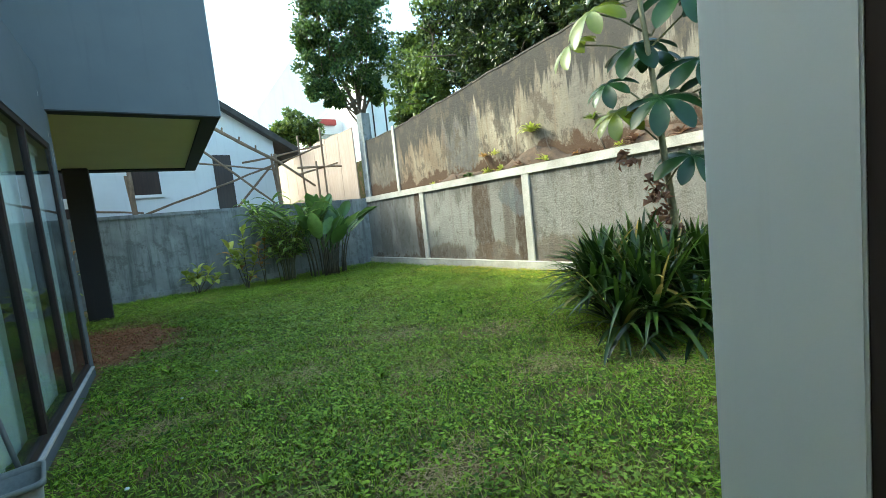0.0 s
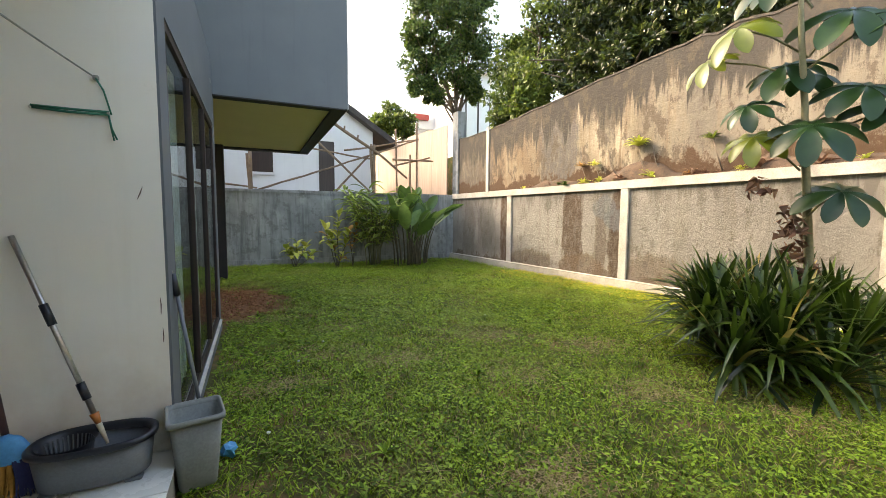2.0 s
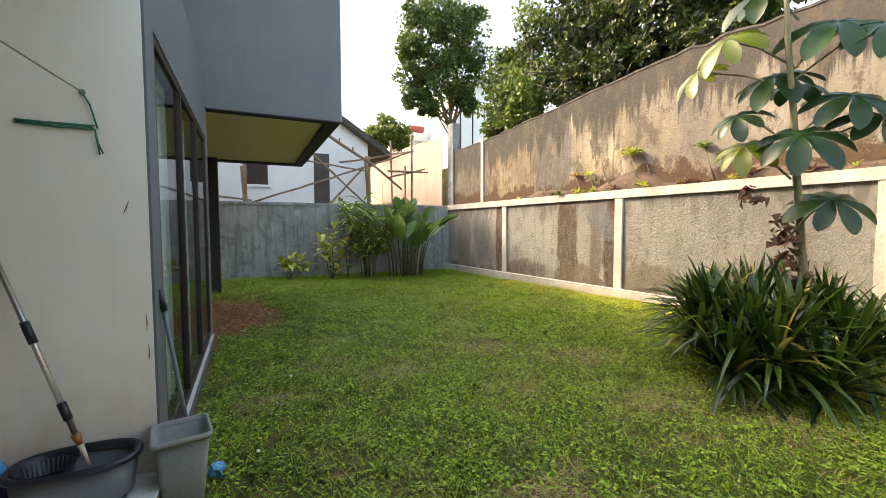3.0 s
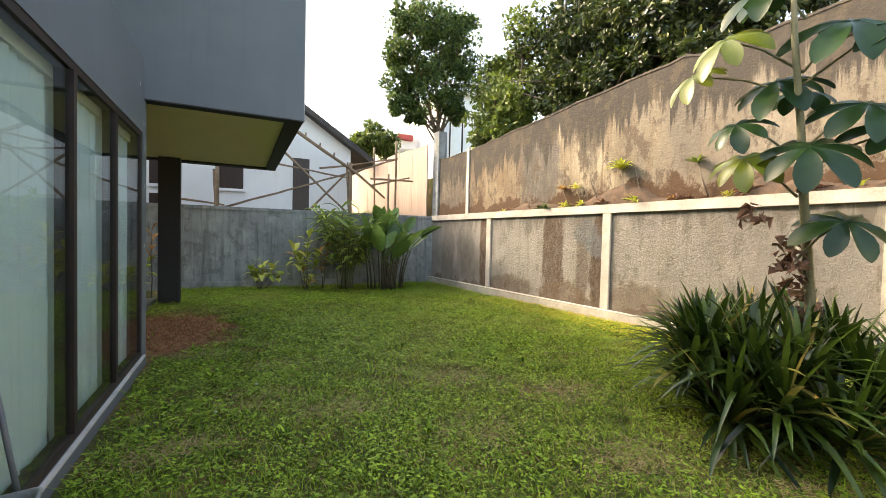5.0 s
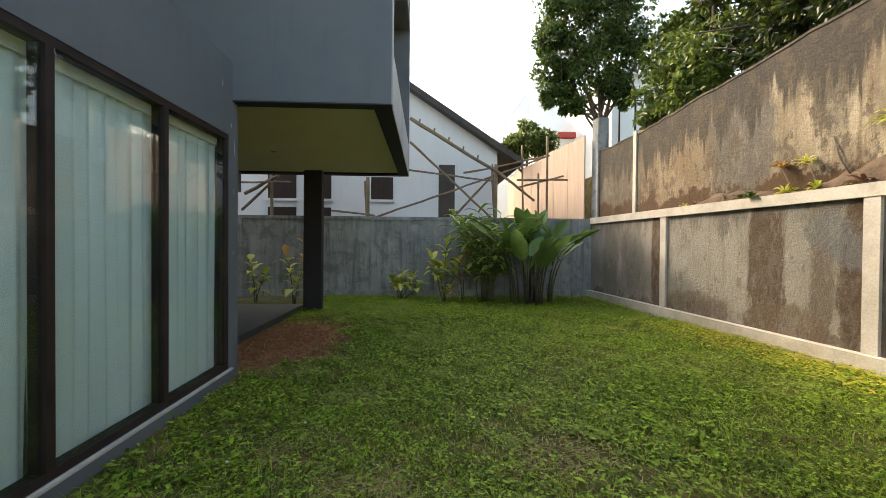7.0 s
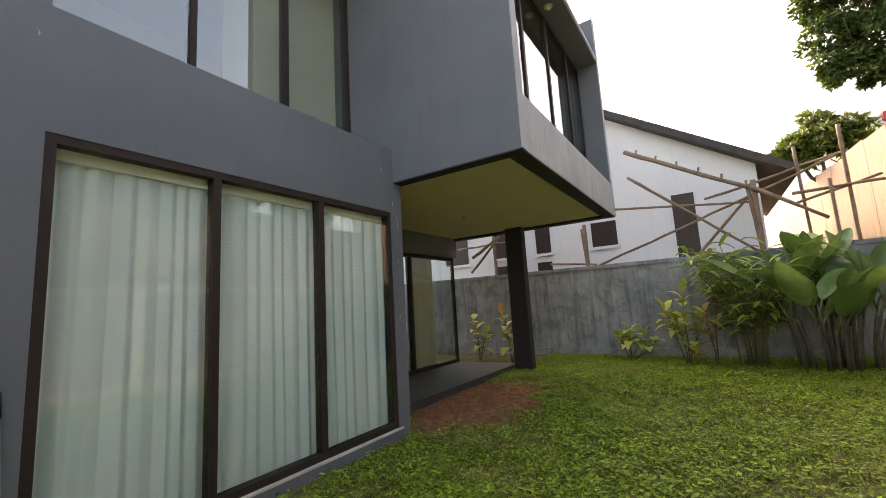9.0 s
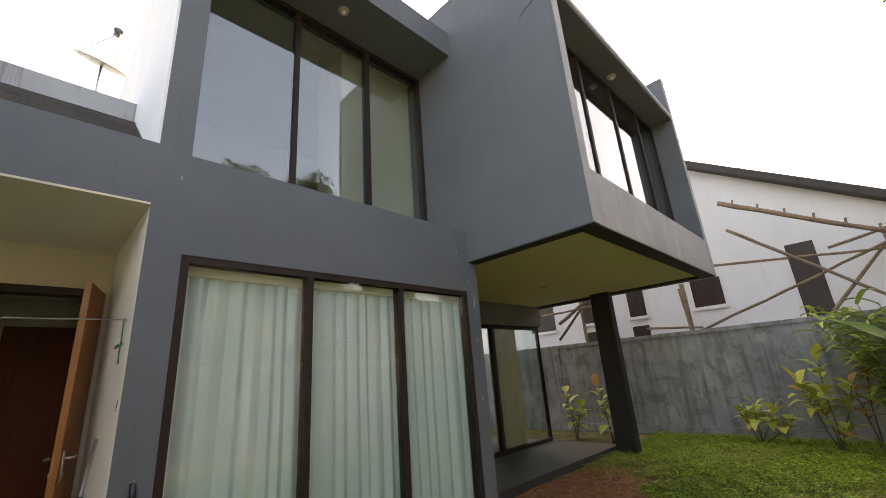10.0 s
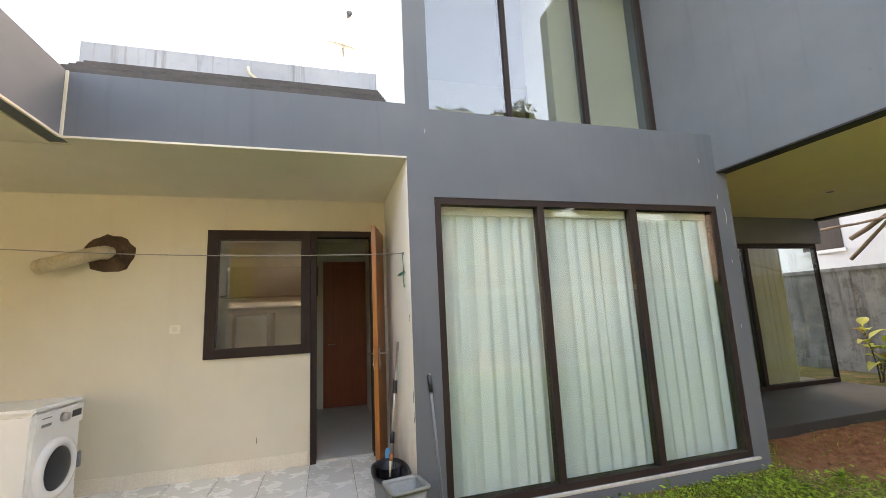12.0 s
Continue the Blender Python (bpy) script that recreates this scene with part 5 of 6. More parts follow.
def mop_bucket():
    t = thing("mop_bucket", "grey oval mop bucket with black spinner rim", "bucket", (-1.30, 2.322, TZ))
    t.scale = (1.0, 1.0, 0.82)
    def oval(rows, n=44, power=2.6):
        bm = bmesh.new()
        rings = []
        for sx, sy, z in rows:
            ring = []
            for k in range(n):
                a = k * math.tau / n
                c, s = math.cos(a), math.sin(a)
                ring.append(bm.verts.new((sx * math.copysign(abs(c) ** (2 / power), c), sy * math.copysign(abs(s) ** (2 / power), s), z)))
            rings.append(ring)
        for a, b in zip(rings, rings[1:]):
            for k in range(n):
                bm.faces.new((a[k], a[(k + 1) % n], b[(k + 1) % n], b[k]))
        return bm, rings
    bm, rings = oval([(0.20, 0.10, 0.015), (0.215, 0.118, 0.03), (0.235, 0.135, 0.235), (0.222, 0.122, 0.235), (0.20, 0.10, 0.05)])
    bm.faces.new(rings[0][::-1])
    bm.faces.new(rings[-1])
    part("tub", bm, M_PLASTIC_G, t, "", True)
    bm, rings = oval([(0.236, 0.136, 0.225), (0.252, 0.15, 0.235), (0.252, 0.15, 0.258), (0.24, 0.138, 0.268), (0.222, 0.122, 0.255), (0.212, 0.112, 0.225)])
    part("rim", bm, M_BLACK, t, "", True)
    bm, rings = oval([(0.115, 0.108, 0.25), (0.10, 0.095, 0.235), (0.085, 0.085, 0.12)], 32, 2.0)
    bm.faces.new(rings[-1])
    bmesh.ops.translate(bm, verts=bm.verts[:], vec=(-0.105, 0, 0.01))
    basket = part("spin_basket", bm, M_BLACK, t, "", True)
    for k in range(14):
        a = math.pi * (0.1 + 0.85 * k / 14)
        x, y = -0.105 + 0.098 * math.cos(a), 0.095 * math.sin(a)
        part("slot_rib", tube(bmesh.new(), [(x, y, 0.245), (-0.105 + 0.08 * math.cos(a), 0.08 * math.sin(a), 0.14)], 0.004, 4), M_PLASTIC_G, basket)
    for x in (-0.16, 0.16):
        for y in (-0.07, 0.07):
            part("foot", boxes((x - 0.035, x + 0.035, y - 0.025, y + 0.025, 0.0, 0.02), bevel=0.004), M_PLASTIC_G, t)
    return t


mop_bucket()


def mop():
    t = thing("spin_mop", "steel-handled spin mop leaning on the white wall", "mop", (-1.25, 2.31, TZ + 0.175))
    a, b = Vector((0, 0, 0)), Vector((-0.35, 0.15, 1.0))
    part("rod", tube(bmesh.new(), [a.lerp(b, 0.12), b], 0.012, 12), M_STEEL, t, "", True)
    part("sleeve", tube(bmesh.new(), [a.lerp(b, 0.22), a.lerp(b, 0.30)], 0.018, 12), M_BLACK, t, "", True)
    part("grip", tube(bmesh.new(), [a.lerp(b, 0.58), a.lerp(b, 0.68)], 0.018, 12), M_BLACK, t, "", True)
    part("joint", tube(bmesh.new(), [a.lerp(b, 0.10), a.lerp(b, 0.15)], [0.012, 0.02], 10), M_DOOR, t, "orange plastic joint", True)
    part("spike", tube(bmesh.new(), [a, a.lerp(b, 0.10)], [0.006, 0.013], 10), M_DUCT, t, "", True)
    return t


mop()


def broom():
    t = thing("floor_broom", "broom with blue head and navy and orange bristles", "broom", (-1.665, 2.36, TZ))
    part("handle", tube(bmesh.new(), [(0.03, 0.02, 0.22), (-0.06, 0.08, 0.84)], 0.014, 10), M_ROD, t, "dark brown handle", True)
    bm = bmesh.new()
    rings = []
    for hw, hd, z in ((0.02, 0.02, 0.27), (0.06, 0.03, 0.255), (0.085, 0.035, 0.215), (0.09, 0.035, 0.145)):
        rings.append([bm.verts.new((0.03 + hw * math.cos(q), hd * math.sin(q), z)) for q in [k * math.tau / 16 for k in range(16)]])
    for r0, r1 in zip(rings, rings[1:]):
        for k in range(16):
            bm.faces.new((r0[k], r0[(k + 1) % 16], r1[(k + 1) % 16], r1[k]))
    bm.faces.new(rings[0])
    part("head", bm, M_BLUE, t, "", True)
    rng = random.Random(3)
    for lo, hi, m, name in ((-0.1, -0.035, M_BRISTLE_B, "navy"), (-0.035, 0.035, M_BRISTLE_O, "orange"), (0.035, 0.1, M_BRISTLE_B, "navy")):
        bm = bmesh.new()
        for k in range(70):
            u = rng.uniform(lo, hi)
            y = rng.uniform(-0.03, 0.03)
            tube(bm, [(0.03 + u * 0.85, y, 0.16), (0.03 + u * 1.15, y * 1.4, 0.08), (0.03 + u * 1.5 + rng.uniform(-0.01, 0.01), y * 2.0 - 0.02, 0.004)], [0.005, 0.005, 0.003], 4, False)
        part("bristles", bm, m, t, name + " bristles")
    return t


broom()


def bin_():
    t = thing("waste_bin", "rectangular olive-grey plastic bin standing on the lawn", "bin", (-0.892, 2.37, 0.0))
    t.rotation_euler = (0, 0, radians(10))
    def shell(rows, close):
        bm = bmesh.new()
        rings = []
        for hx, hy, z in rows:
            ring = []
            for cx, cy, a0 in ((1, 1, 0), (-1, 1, 90), (-1, -1, 180), (1, -1, 270)):
                for k in range(5):
                    a = radians(a0 + 22.5 * k)
                    r = 0.028
                    ring.append(bm.verts.new((cx * (hx - r) + r * math.cos(a), cy * (hy - r) + r * math.sin(a), z)))
            rings.append(ring)
        for r0, r1 in zip(rings, rings[1:]):
            for k in range(20):
                bm.faces.new((r0[k], r0[(k + 1) % 20], r1[(k + 1) % 20], r1[k]))
        if close:
            bm.faces.new(rings[0][::-1])
            bm.faces.new(rings[-1])
        return bm
    t.scale = (0.97, 1.25, 1.12)
    part("tub", shell([(0.088, 0.068, 0.0), (0.092, 0.072, 0.01), (0.125, 0.10, 0.331), (0.118, 0.093, 0.33), (0.085, 0.065, 0.015)], True), M_BIN, t, "", True)
    part("rim", shell([(0.1255, 0.1005, 0.331), (0.137, 0.112, 0.332), (0.138, 0.113, 0.352), (0.124, 0.099, 0.354), (0.1185, 0.0935, 0.331)], False), M_BIN, t, "", True)
    return t


bin_()
sq = thing("squeegee_pole", "grey pole with black grip leaning by the window", "pole", (-0.86, 2.64, 0.02))
part("pole", tube(bmesh.new(), [(0.0, 0.0, 0.0), (-0.128, -0.04, 1.0)], 0.011, 10), M_PLASTIC_G, sq, "", True)
part("grip", tube(bmesh.new(), [(-0.122, -0.038, 0.955), (-0.14, -0.044, 1.08)], 0.017, 10), M_BLACK, sq, "black rubber grip", True)

rag = thing("blue_wrapper", "crumpled bright blue plastic wrapper on the grass", "litter", (-0.755, 2.56, 0.03))
bm = bmesh.new()
rng0 = random.Random(8)
bmesh.ops.create_icosphere(bm, subdivisions=2, radius=0.04)
for v in bm.verts:
    v.co *= 0.6 + 0.8 * rng0.random()
    v.co.z *= 1.1
part("film", bm, M_BLUE, rag)


def clothes_line():
    t = thing("clothes_line", "grey washing line strung from the white wall", "washing line", (-1.255, 2.473, 2.085))
    pts = []
    for k in range(25):
        u = k / 24
        pts.append((-0.35 * u - 0.02 * math.sin(u * 9), -5.0 * u, 0.30 * u - 0.10 * math.sin(math.pi * u)))
    part("line", tube(bmesh.new(), pts, 0.004, 5), M_ROPE, t, "", True)
    part("knot", boxes((-0.012, 0.012, -0.012, 0.006, -0.012, 0.012), bevel=0.004), M_ROPE, t)
    part("tail", tube(bmesh.new(), [(0, -0.01, 0), (0.03, -0.012, -0.06), (0.055, -0.012, -0.17)], 0.004, 5), M_GREENROPE, t, "", True)
    return t


clothes_line()
hk = thing("green_cord", "green cord stretched between two wall hooks", "cord", (-1.212, 2.468, 1.915))
part("cord", tube(bmesh.new(), [(0, 0, 0), (-0.15, -0.008, -0.004), (-0.29, 0, 0.006)], 0.006, 6), M_GREENROPE, hk, "", True)
part("cord", tube(bmesh.new(), [(0, 0, 0.012), (-0.15, -0.008, 0.010), (-0.29, 0, 0.014)], 0.006, 6), M_GREENROPE, hk, "", True)
part("loose_end", tube(bmesh.new(), [(0, -0.006, 0), (0.012, -0.01, -0.07), (0.03, -0.008, -0.12)], 0.004, 5), M_GREENROPE, hk, "", True)
part("loose_end", tube(bmesh.new(), [(0, -0.006, 0), (0.008, -0.01, -0.06), (0.018, -0.008, -0.125)], 0.004, 5), M_GREENROPE, hk, "", True)
for x in (0.0, -0.29):
    part("hook", tube(bmesh.new(), [(x, 0.012, 0.004), (x, -0.012, 0.004)], 0.006, 6), M_STEEL, hk)


def mark(at, pts, label="short dark scratch in the paint", material=M_ROD):
    m = thing("wall_scratch", label, "scratch", at)
    part("scratch", tube(bmesh.new(), pts, [0.0015, 0.003, 0.001], 5), material, m)


mark((-1.105, 2.4765, 1.535), [(-0.012, 0, -0.03), (0.0, 0, 0.0), (0.012, 0, 0.035)])
mark((-1.04, 2.4765, 0.95), [(0, 0, -0.05), (0.002, 0, 0.0), (0.0, 0, 0.04)])
mark((-1.035, 2.4765, 0.78), [(0, 0, -0.03), (0.002, 0, 0.0), (0.0, 0, 0.05)])
mark((KX + 0.001, 1.18, 0.427), [(0, 0, -0.03), (0, 0.003, 0.0), (0, 0, 0.04)])

for y, z, h in ((5.81, 2.42, 0.09), (5.74, 2.63, 0.03), (5.56, 3.0, 0.03), (5.80, 1.95, 0.02), (5.79, 1.3, 0.02), (2.64, 3.1, 0.02), (2.60, 1.1, 0.015)):
    mark((FX + 0.001, y, z), [(0, 0, -h), (0, 0.006, 0.0), (0, -0.004, h)], "small pale scuff in the grey paint", M_TRIM)
# things seen in the kitchen
pan = thing("kitchen_cabinet", "cabinet darkened in colour for the dim kitchen, with a raised white framed door", "cabinet", (-4.3, 1.0, 0.09))
# Cabinet body carries painted dimness, so that its white door stands out.
part("body", boxes((-0.5, 0.0, -0.45, 0.06, 0.0, 1.60), bevel=0.006), M_INSIDE_SHADE, pan)
part("door", boxes((0.001, 0.02, -0.40, 0.01, 1.08, 1.56), bevel=0.008), M_ENAMEL, pan)
part("inset", boxes((0.0201, 0.024, -0.36, -0.03, 1.13, 1.52), bevel=0.001), M_INSIDE, pan)
hood = thing("kitchen_shelf", "wall shelf darkened in colour for the dim kitchen", "shelf", (-4.9, 0.9, 1.95))
part("board", boxes((-0.14, 0.25, -0.6, 0.8, 0.0, 0.03), bevel=0.003), M_INSIDE_SHADE, hood)
part("back", boxes((-0.148, -0.14, -0.6, 0.8, 0.03, 0.5)), M_INSIDE_SHADE, hood)

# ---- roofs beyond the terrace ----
setting("wall_roof_parapet", boxes((-2.9, -2.72, -0.72, 2.46, 3.05, 4.66)), M_PARAPET, "white roof parapet above the terrace, coloured greyer against the sky, stained at its corner", "wall")
roof = thing("tiled_roof", "weathered dark roof tile courses below the white parapet", "roof", (0, 0, 0))
for k in range(12):
    x, z = -1.25 - 0.12 * k, 3.33 + 0.090 * k
    part("tile_course", boxes((x - 0.14, x, -0.6, 2.478, z, z + 0.03), bevel=0.004), M_ROOF, roof)
part("underlay", boxes((-2.72, -2.5, -0.6, 2.478, 3.05, 4.2), (-2.5, -1.9, -0.6, 2.478, 3.05, 3.75), (-1.9, -1.3, -0.6, 2.478, 3.05, 3.36)), M_ROOF, roof)
pipe = thing("roof_pipe", "short yellowed pipe on the parapet", "pipe", (-2.70, 1.05, 4.30))
part("tube", tube(bmesh.new(), [(0, 0, 0.0), (0.02, 0, 0.1), (0.02, -0.08, 0.16), (0.02, -0.1, 0.24)], 0.015, 7), M_DUCT, pipe, "", True)


def dish():
    t = thing("satellite_dish", "old satellite dish on a thin mast", "satellite dish", (-5.2, 2.15, 6.28))
    part("mast", tube(bmesh.new(), [(0, 0, -3.3), (0, 0, 0.42)], 0.02, 8), M_STEEL, t)
    bm = bmesh.new()
    rings = []
    for k in range(6):
        r = 0.36 * k / 5 + 0.01
        rings.append([bm.verts.new((r * math.cos(a), r * math.sin(a), 0.4 + 0.03 * (r / 0.36) ** 2)) for a in [i * math.tau / 24 for i in range(24)]])
    for r0, r1 in zip(rings, rings[1:]):
        for i in range(24):
            bm.faces.new((r0[i], r0[(i + 1) % 24], r1[(i + 1) % 24], r1[i]))
    bm.faces.new(rings[0])
    bowl = part("bowl", bm, M_PLASTIC_G, t, "", True)
    for a in (0.4, 2.5, 4.6):
        part("strut", tube(bmesh.new(), [(0.33 * math.cos(a), 0.33 * math.sin(a), 0.43), (0, 0, 0.98)], 0.008, 5), M_STEEL, bowl)
    part("receiver", tube(bmesh.new(), [(0, 0, 0.94), (0, 0, 1.08)], [0.05, 0.04], 10), M_PLASTIC_G, bowl)
    tilt = Vector((0, 0, 1)).rotation_difference(Vector((0.44, 0.18, 0.88))).to_matrix().to_4x4()
    bowl.matrix_basis = Matrix.Translation((0, 0, 0.4)) @ tilt @ Matrix.Translation((0, 0, -0.4))
    part("receiver_box", boxes((-0.1, 0.1, -0.06, 0.06, 1.0, 1.06), bevel=0.01), M_PLASTIC_G, bowl)
    return t


dish()


def spot(at, label):
    t = thing("ceiling_spotlight", label, "ceiling light", at, "round ceiling lights")
    part("rim", tube(bmesh.new(), [(0, 0, 0.0), (0, 0, -0.03)], [0.07, 0.06], 20), M_KERB, t, "", True)
    part("bulb", tube(bmesh.new(), [(0, 0, -0.03), (0, 0, -0.06)], [0.035, 0.02], 14), M_ENAMEL, t, "", True)


spot((-1.32, 4.2, 6.06), "unlit round spotlight under the window canopy")
spot((0.42, 8.1, 6.02), "unlit round spotlight under the box canopy")
fin = thing("soffit_downlight", "small dark recessed downlight in the cream soffit", "ceiling light", (-1.49, 8.29, 2.925))
part("rim", tube(bmesh.new(), [(0, 0, 0.0), (0, 0, -0.008)], 0.055, 18), M_STEEL, fin)
part("lens", tube(bmesh.new(), [(0, 0, -0.0081), (0, 0, -0.011)], 0.04, 18), M_BLACK, fin)

# ---- plants on the wall ledge ----
def tuft(label, at, n, size, material, seed):
    rng = random.Random(seed)
    t = thing("wall_weed", label, "weed", at)
    bm = bmesh.new()
    for k in range(n):
        a = rng.random() * math.tau
        strap(bm, (0, 0, 0), (math.cos(a), math.sin(a)), size * rng.uniform(0.5, 1.1), size * 0.16, radians(rng.uniform(15, 80)), rng.uniform(0.2, 0.6), 4)
    part("leaves", bm, material, t, "", True)
    return t


for y, s, m, k in ((7.75, 0.18, M_TREE_LEAF, 41), (7.0, 0.22, M_CROTON, 42), (6.55, 0.2, M_CROTON, 43), (5.35, 0.3, M_CROTON, 44), (4.6, 0.22, M_DEAD, 45), (6.0, 0.3, M_DEAD, 46), (3.6, 0.3, M_DEAD, 47), (2.9, 0.25, M_DEAD, 48), (1.4, 0.3, M_DEAD, 49), (8.7, 0.15, M_DEAD, 50), (9.0, 0.12, M_CROTON, 51), (10.9, 0.25, M_CROTON, 52)):
    tuft("small weed rooted on the wall ledge", (right_x(y) + (0.1 if y < 10 else 0.4), y, 2.17 if y < 10 else 4.0), 26, s, m, k)
for k in range(22):
    y = 0.3 + 0.38 * k + 0.15 * math.sin(k * 5.1)
    tuft("dry grass tuft and roots on the wall ledge", (right_x(y) + 0.13, y, 2.17), 22, 0.13 + 0.05 * math.sin(k * 2.3), M_DEAD if k % 3 else M_CROTON, 100 + k)
for y, z0, k in ((5.2, 2.3, 1), (6.2, 2.35, 2), (2.6, 2.3, 3)):
    st = thing("dry_stem", "dry leafless stem leaning on the upper wall", "twig", (right_x(y) + 0.2, y, z0))
    part("twig", tube(bmesh.new(), [(0, 0, -0.1), (0, 0.18, 0.18), (0.02, 0.28, 0.5), (0.02, 0.5, 0.55)], [0.012, 0.01, 0.008, 0.004], 5), M_BARK, st, "", True)


for y, z, size, k in ((5.72, 2.82, 0.34, 61), (6.75, 2.55, 0.2, 62), (7.12, 2.56, 0.18, 63), (4.35, 2.75, 0.22, 64)):
    t = tuft("leafy sapling rooted in the old upper wall", (right_x(y) + 0.16, y, z), 34, size, M_CROTON if k != 64 else M_TREE_LEAF2, k)
    part("stem", tube(bmesh.new(), [(0.06, -0.22 * size / 0.3, 2.2 - z), (0.02, -0.1, 0.6 * (2.2 - z)), (0, 0, 0.02)], [0.016, 0.012, 0.007], 6), M_BARK, t, "", True)
tuft("dark green fern clump hanging over the wall band", (right_x(7.45) + 0.02, 7.45, 2.14), 40, 0.22, M_TREE_LEAF1, 65)


# ---- lawn ----
BARE_SPOTS = ((0.05, 4.3, 0.32), (0.75, 3.75, 0.26), (0.45, 5.2, 0.3), (1.95, 4.0, 0.28), (1.6, 2.9, 0.3), (2.9, 3.3, 0.28), (-0.45, 3.5, 0.2), (2.4, 2.2, 0.25), (3.2, 1.4, 0.3), (0.9, 1.6, 0.2), (-0.4, 5.9, 0.25), (4.0, 1.7, 0.75), (4.7, 1.7, 0.6))


def lawn_points(rng, count, power, patchy=0.0):
    y = -2.8 + 15.2 * rng.random(count * 3) ** power
    x = -1.6 + 8.4 * rng.random(count * 3)
    edge = 6.13 + (y - 5.9) * (5.58 - 6.13) / 6.6 - 0.1
    rag = 0.45 * np.sin(4.1 * x + 2.0 * np.sin(3.3 * y)) + 0.35 * np.sin(6.7 * y + 1.7 * np.sin(5.9 * x))
    bare = np.clip((1.25 - ((x + 1.05) / 1.0) ** 2 - ((y - 7.5) / 1.6) ** 2 - 0.5 * rag) / 0.7, 0, 0.985)
    for bx, by, br in BARE_SPOTS:
        d = ((x - bx) / (br * 1.5)) ** 2 + ((y - by) / br) ** 2 + 0.5 * rag
        bare = np.maximum(bare, np.clip((1.0 - d) / 0.6, 0, 0.38))
    keep = (x < edge) & (x > np.where(y < 5.9, np.where(y < 2.6, -0.955, -0.93), -1.55)) & (rng.random(count * 3) > bare)
    keep &= ~((y < 0.14) & (np.abs(x) < 0.2))
    wave = np.sin(x * 2.1 + 1.3 * np.sin(y * 1.7)) + np.sin(y * 2.7 + 1.1 * np.sin(x * 3.1))
    fine = np.sin(x * 9.1 + 2.3 * np.sin(y * 7.3)) + np.sin(y * 10.3 + 2.1 * np.sin(x * 8.7))
    keep &= rng.random(count * 3) < 0.66 + 0.16 * wave + patchy * fine
    return x[keep][:count], y[keep][:count]


def grass(name, label, count, power, height, width, lean, material, seed):
    rng = np.random.default_rng(seed)
    x, y = lawn_points(rng, count, power)
    n = len(x)
    z = np.array([hump(a, b) for a, b in zip(x, y)]) - 0.025
    a = rng.random(n) * math.tau
    h = height * (0.5 + 0.9 * rng.random(n))
    tall = rng.random(n) < 0.03
    h = np.where(tall, h * 1.9, h)
    w = width * (0.7 + 0.6 * rng.random(n))
    l = lean * (0.4 + rng.random(n)) * h
    c, s = np.cos(a), np.sin(a)
    root = np.stack([x, y, z], 1)
    side = np.stack([-s, c, 0 * c], 1) * w[:, None] / 2
    mid = root + np.stack([c * l * 0.35, s * l * 0.35, h * 0.62], 1)
    tip = root + np.stack([c * l, s * l, h], 1)
    v = np.stack([root - side, root + side, mid + side * 0.8, mid - side * 0.8, tip], 1).reshape(-1, 3)
    k = np.arange(n)[:, None] * 5
    f = (k + [0, 1, 2, 3]).tolist() + (k + [3, 2, 4]).tolist()
    ob = new(name, from_arrays(name, v.tolist(), f, material))
    return tagged(ob, label, "grass", "", "stuff")


def straw(name, label, count, material, seed):
    """Dry blades lying flat, thickest on the worn spots."""
    rng = np.random.default_rng(seed)
    x0, y0 = lawn_points(rng, count // 2, 1.3)
    pick = rng.integers(0, len(BARE_SPOTS), count // 2)
    spots = np.array(BARE_SPOTS)[pick]
    x1 = spots[:, 0] + rng.normal(size=count // 2) * spots[:, 2] * 0.9
    y1 = spots[:, 1] + rng.normal(size=count // 2) * spots[:, 2] * 0.6
    x, y = np.concatenate([x0, x1]), np.concatenate([y0, y1])
    ok = (x > -0.9) & (x < 5.4)
    x, y = x[ok], y[ok]
    n = len(x)
    z = np.array([hump(a, b) for a, b in zip(x, y)]) - 0.012 + 0.022 * rng.random(n)
    a = rng.random(n) * math.tau
    ln = 0.03 + 0.05 * rng.random(n)
    way = np.stack([np.cos(a), np.sin(a), 0.25 * (rng.random(n) - 0.4)], 1) * ln[:, None]
    side = np.stack([-np.sin(a), np.cos(a), 0 * a], 1) * 0.0028
    p = np.stack([x, y, z], 1)
    v = np.stack([p - side, p + side, p + way + side * 0.4, p + way - side * 0.4], 1).reshape(-1, 3)
    ob = new(name, from_arrays(name, v, np.arange(n * 4).reshape(-1, 4), material))
    return tagged(ob, label, "dry grass", "", "stuff")


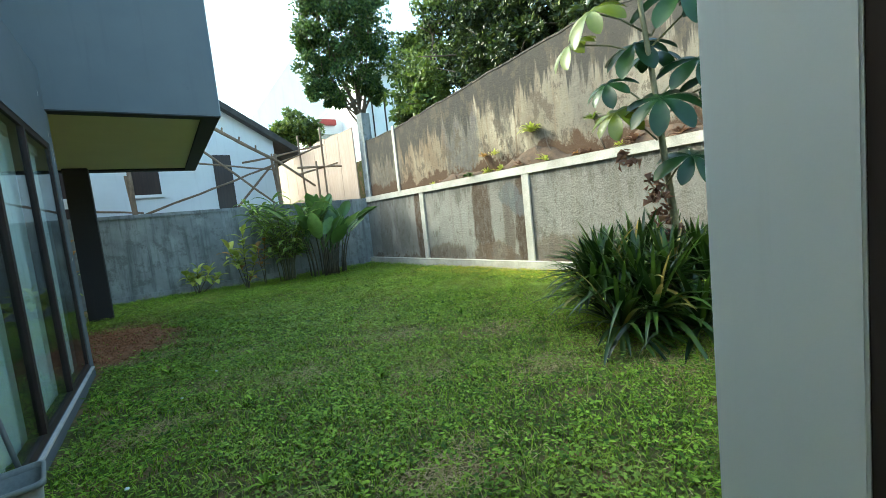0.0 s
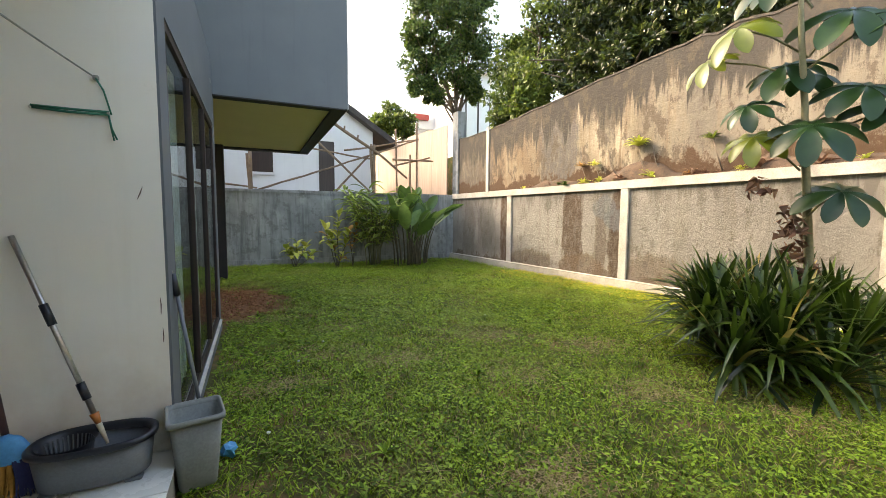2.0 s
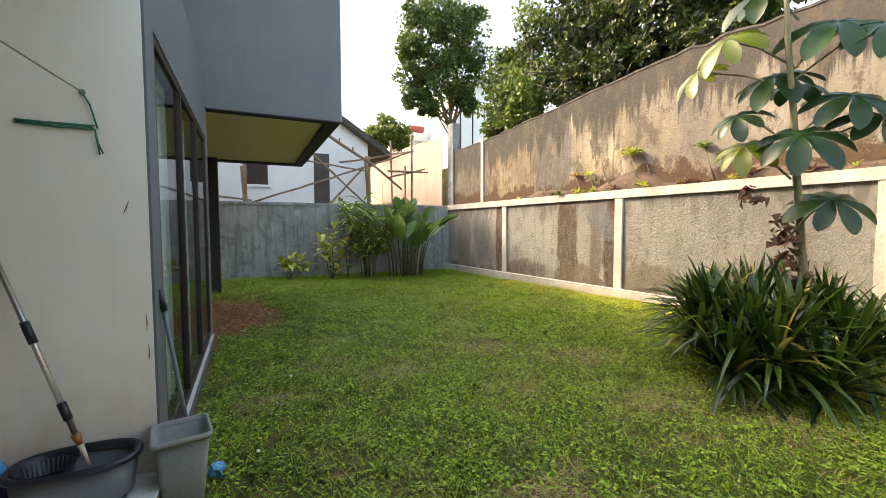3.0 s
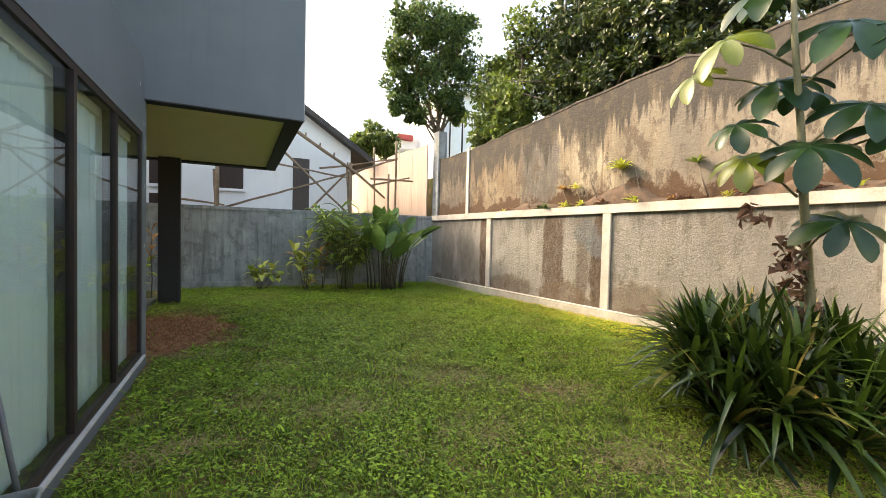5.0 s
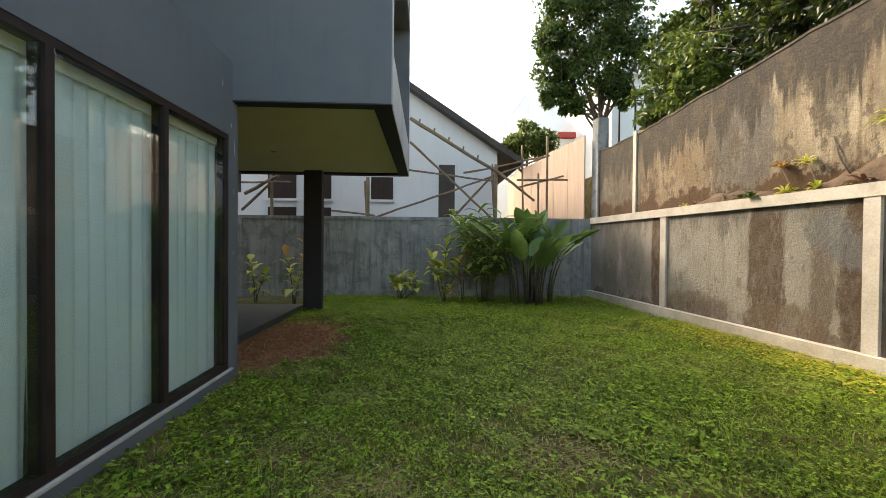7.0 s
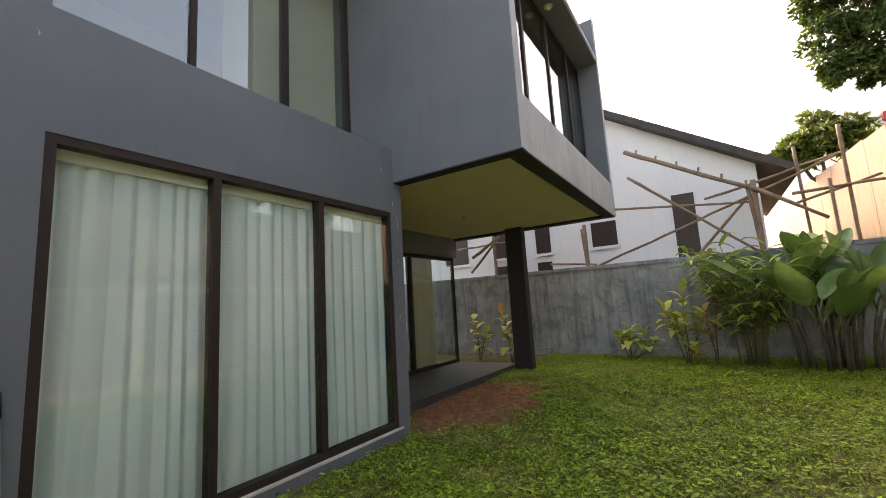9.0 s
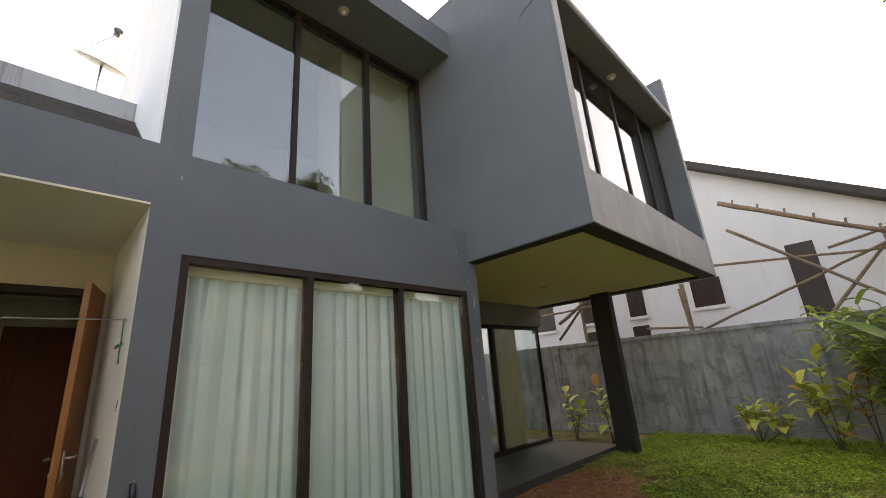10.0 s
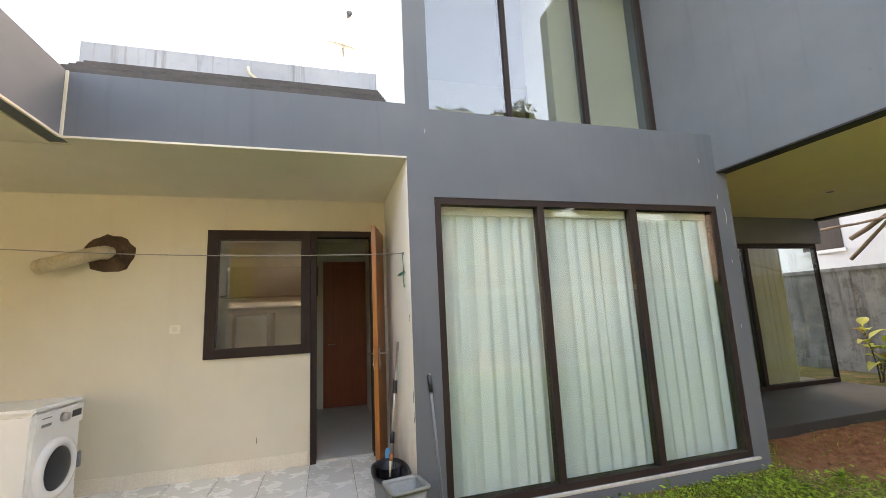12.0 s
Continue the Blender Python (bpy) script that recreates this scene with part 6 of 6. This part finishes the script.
def clover(name, label, count, power, size, height, material, seed, strip=False):
    rng = np.random.default_rng(seed)
    x, y = lawn_points(rng, count, power, 0.25)
    if size > 0.04 and not strip:
        x, y = x[y > 4.2 + 0.8 * np.sin(x * 2.0)], y[y > 4.2 + 0.8 * np.sin(x * 2.0)]
    if strip:
        y = 2.6 + 6.2 * rng.random(count)
        x = 6.13 + (y - 5.9) * (5.58 - 6.13) / 6.6 - 0.12 - 0.85 * rng.random(count) ** 1.7
    n = len(x)
    z = np.array([hump(a, b) for a, b in zip(x, y)]) + height * rng.random(n)
    a = rng.random(n) * math.tau
    s = size * (0.5 + 0.9 * rng.random(n))
    tilt = 0.2 + 0.5 * rng.random(n)
    ahead = np.stack([np.cos(a), np.sin(a), tilt * (rng.random(n) - 0.25)], 1)
    side = np.stack([-np.sin(a), np.cos(a), 0.5 * (rng.random(n) - 0.5)], 1)
    base = np.stack([x, y, z], 1)
    q = s[:, None]
    v = np.stack([base, base + ahead * q * 0.5 + side * q * 0.27, base + ahead * q, base + ahead * q * 0.5 - side * q * 0.27], 1).reshape(-1, 3)
    ob = new(name, from_arrays(name, v, np.arange(n * 4).reshape(-1, 4), material))
    return tagged(ob, label, "ground cover", "", "stuff")


grass("lawn_grass", "short uneven green lawn grass with dry blades", 300000, 1.25, 0.042, 0.0064, 1.6, M_GRASS, 61)
clover("lawn_ground_cover", "small broad ground-cover leaves among the grass", 160000, 1.15, 0.031, 0.036, M_CLOVER, 62)
straw("lawn_straw", "dry straw-coloured blades lying in worn spots of the lawn", 20000, M_STRAW, 65)
clover("lawn_broad_cover", "larger round ground-cover leaves in clumps on the lawn", 40000, 0.8, 0.050, 0.055, M_CLOVER, 64)
# Leaves strewn along the wall paint the sunlit strip in yellow.
clover("sun_strip_ground_cover", "small leaves along the foot of the wall, coloured yellow for a sunlit strip", 5200, 1.0, 0.045, 0.05, M_SUN_STRIP, 63, True)
for k, (x, y, s) in enumerate(((1.2, 3.0, 0.16), (0.25, 3.4, 0.12), (-0.3, 5.0, 0.13), (0.1, 2.2, 0.12), (-0.55, 6.1, 0.14), (1.9, 5.4, 0.14), (3.0, 4.2, 0.15), (-0.1, 8.8, 0.15))):
    w = tuft("low broad-leaved weed in the lawn", (x, y, hump(x, y)), 14, s, M_CLOVER, 70 + k)
    w.name = "lawn_weed"


def clods(name, label, count, seed):
    """Small lumps of red earth, strewn on the bare patch."""
    rng = np.random.default_rng(seed)
    x = -1.0 + 0.55 * rng.normal(size=count)
    y = 7.5 + 0.85 * rng.normal(size=count)
    ok = (x > -1.5) & (x < 0.4)
    x, y = x[ok], y[ok]
    n = len(x)
    s = 0.006 + 0.022 * rng.random(n) ** 3
    z = np.array([hump(a, b) for a, b in zip(x, y)]) - 0.02 + 0.3 * s
    c = np.stack([x, y, z], 1)
    corners = np.array([(1, 0, 0), (0, 1, 0), (-1, 0, 0), (0, -1, 0), (0, 0, 0.8), (0, 0, -0.8)], float)
    v = c[:, None, :] + corners[None] * s[:, None, None] * (0.6 + 0.8 * rng.random((n, 6, 1)))
    tri = np.array([(0, 1, 4), (1, 2, 4), (2, 3, 4), (3, 0, 4), (1, 0, 5), (2, 1, 5), (3, 2, 5), (0, 3, 5)])
    f = (np.arange(n)[:, None, None] * 6 + tri[None]).reshape(-1, 3)
    ob = new(name, from_arrays(name, v.reshape(-1, 3), f, M_SOIL))
    return tagged(ob, label, "earth", "", "stuff")


for x, y in ((-0.22, 4.02), (-0.53, 2.7), (0.1, 4.6), (2.4, 4.9)):
    pb = thing("white_pebble", "small white pebble lying in the grass", "pebble", (x, y, hump(x, y) + 0.02))
    bm = bmesh.new()
    bmesh.ops.create_icosphere(bm, subdivisions=2, radius=0.016)
    for v in bm.verts:
        v.co *= 0.85 + 0.3 * noise.noise(v.co * 40 + Vector((x, y, 0)))
        v.co.z *= 0.7
    part("stone", bm, M_ENAMEL, pb, "", True)


clods("earth_clods", "small lumps of red earth on the bare patch", 2600, 66)

crack = thing("wall_crack", "thin dark crack in the grey side wall", "crack", (0.0, BY0 - 0.001, 6.0))
part("crack", tube(bmesh.new(), [(0.62, 0, 0.10), (0.5, 0, 0.0), (0.42, 0, -0.12), (0.30, 0, -0.16), (0.2, 0, -0.24)], [0.004, 0.006, 0.005, 0.005, 0.002], 4), M_DARK, crack)
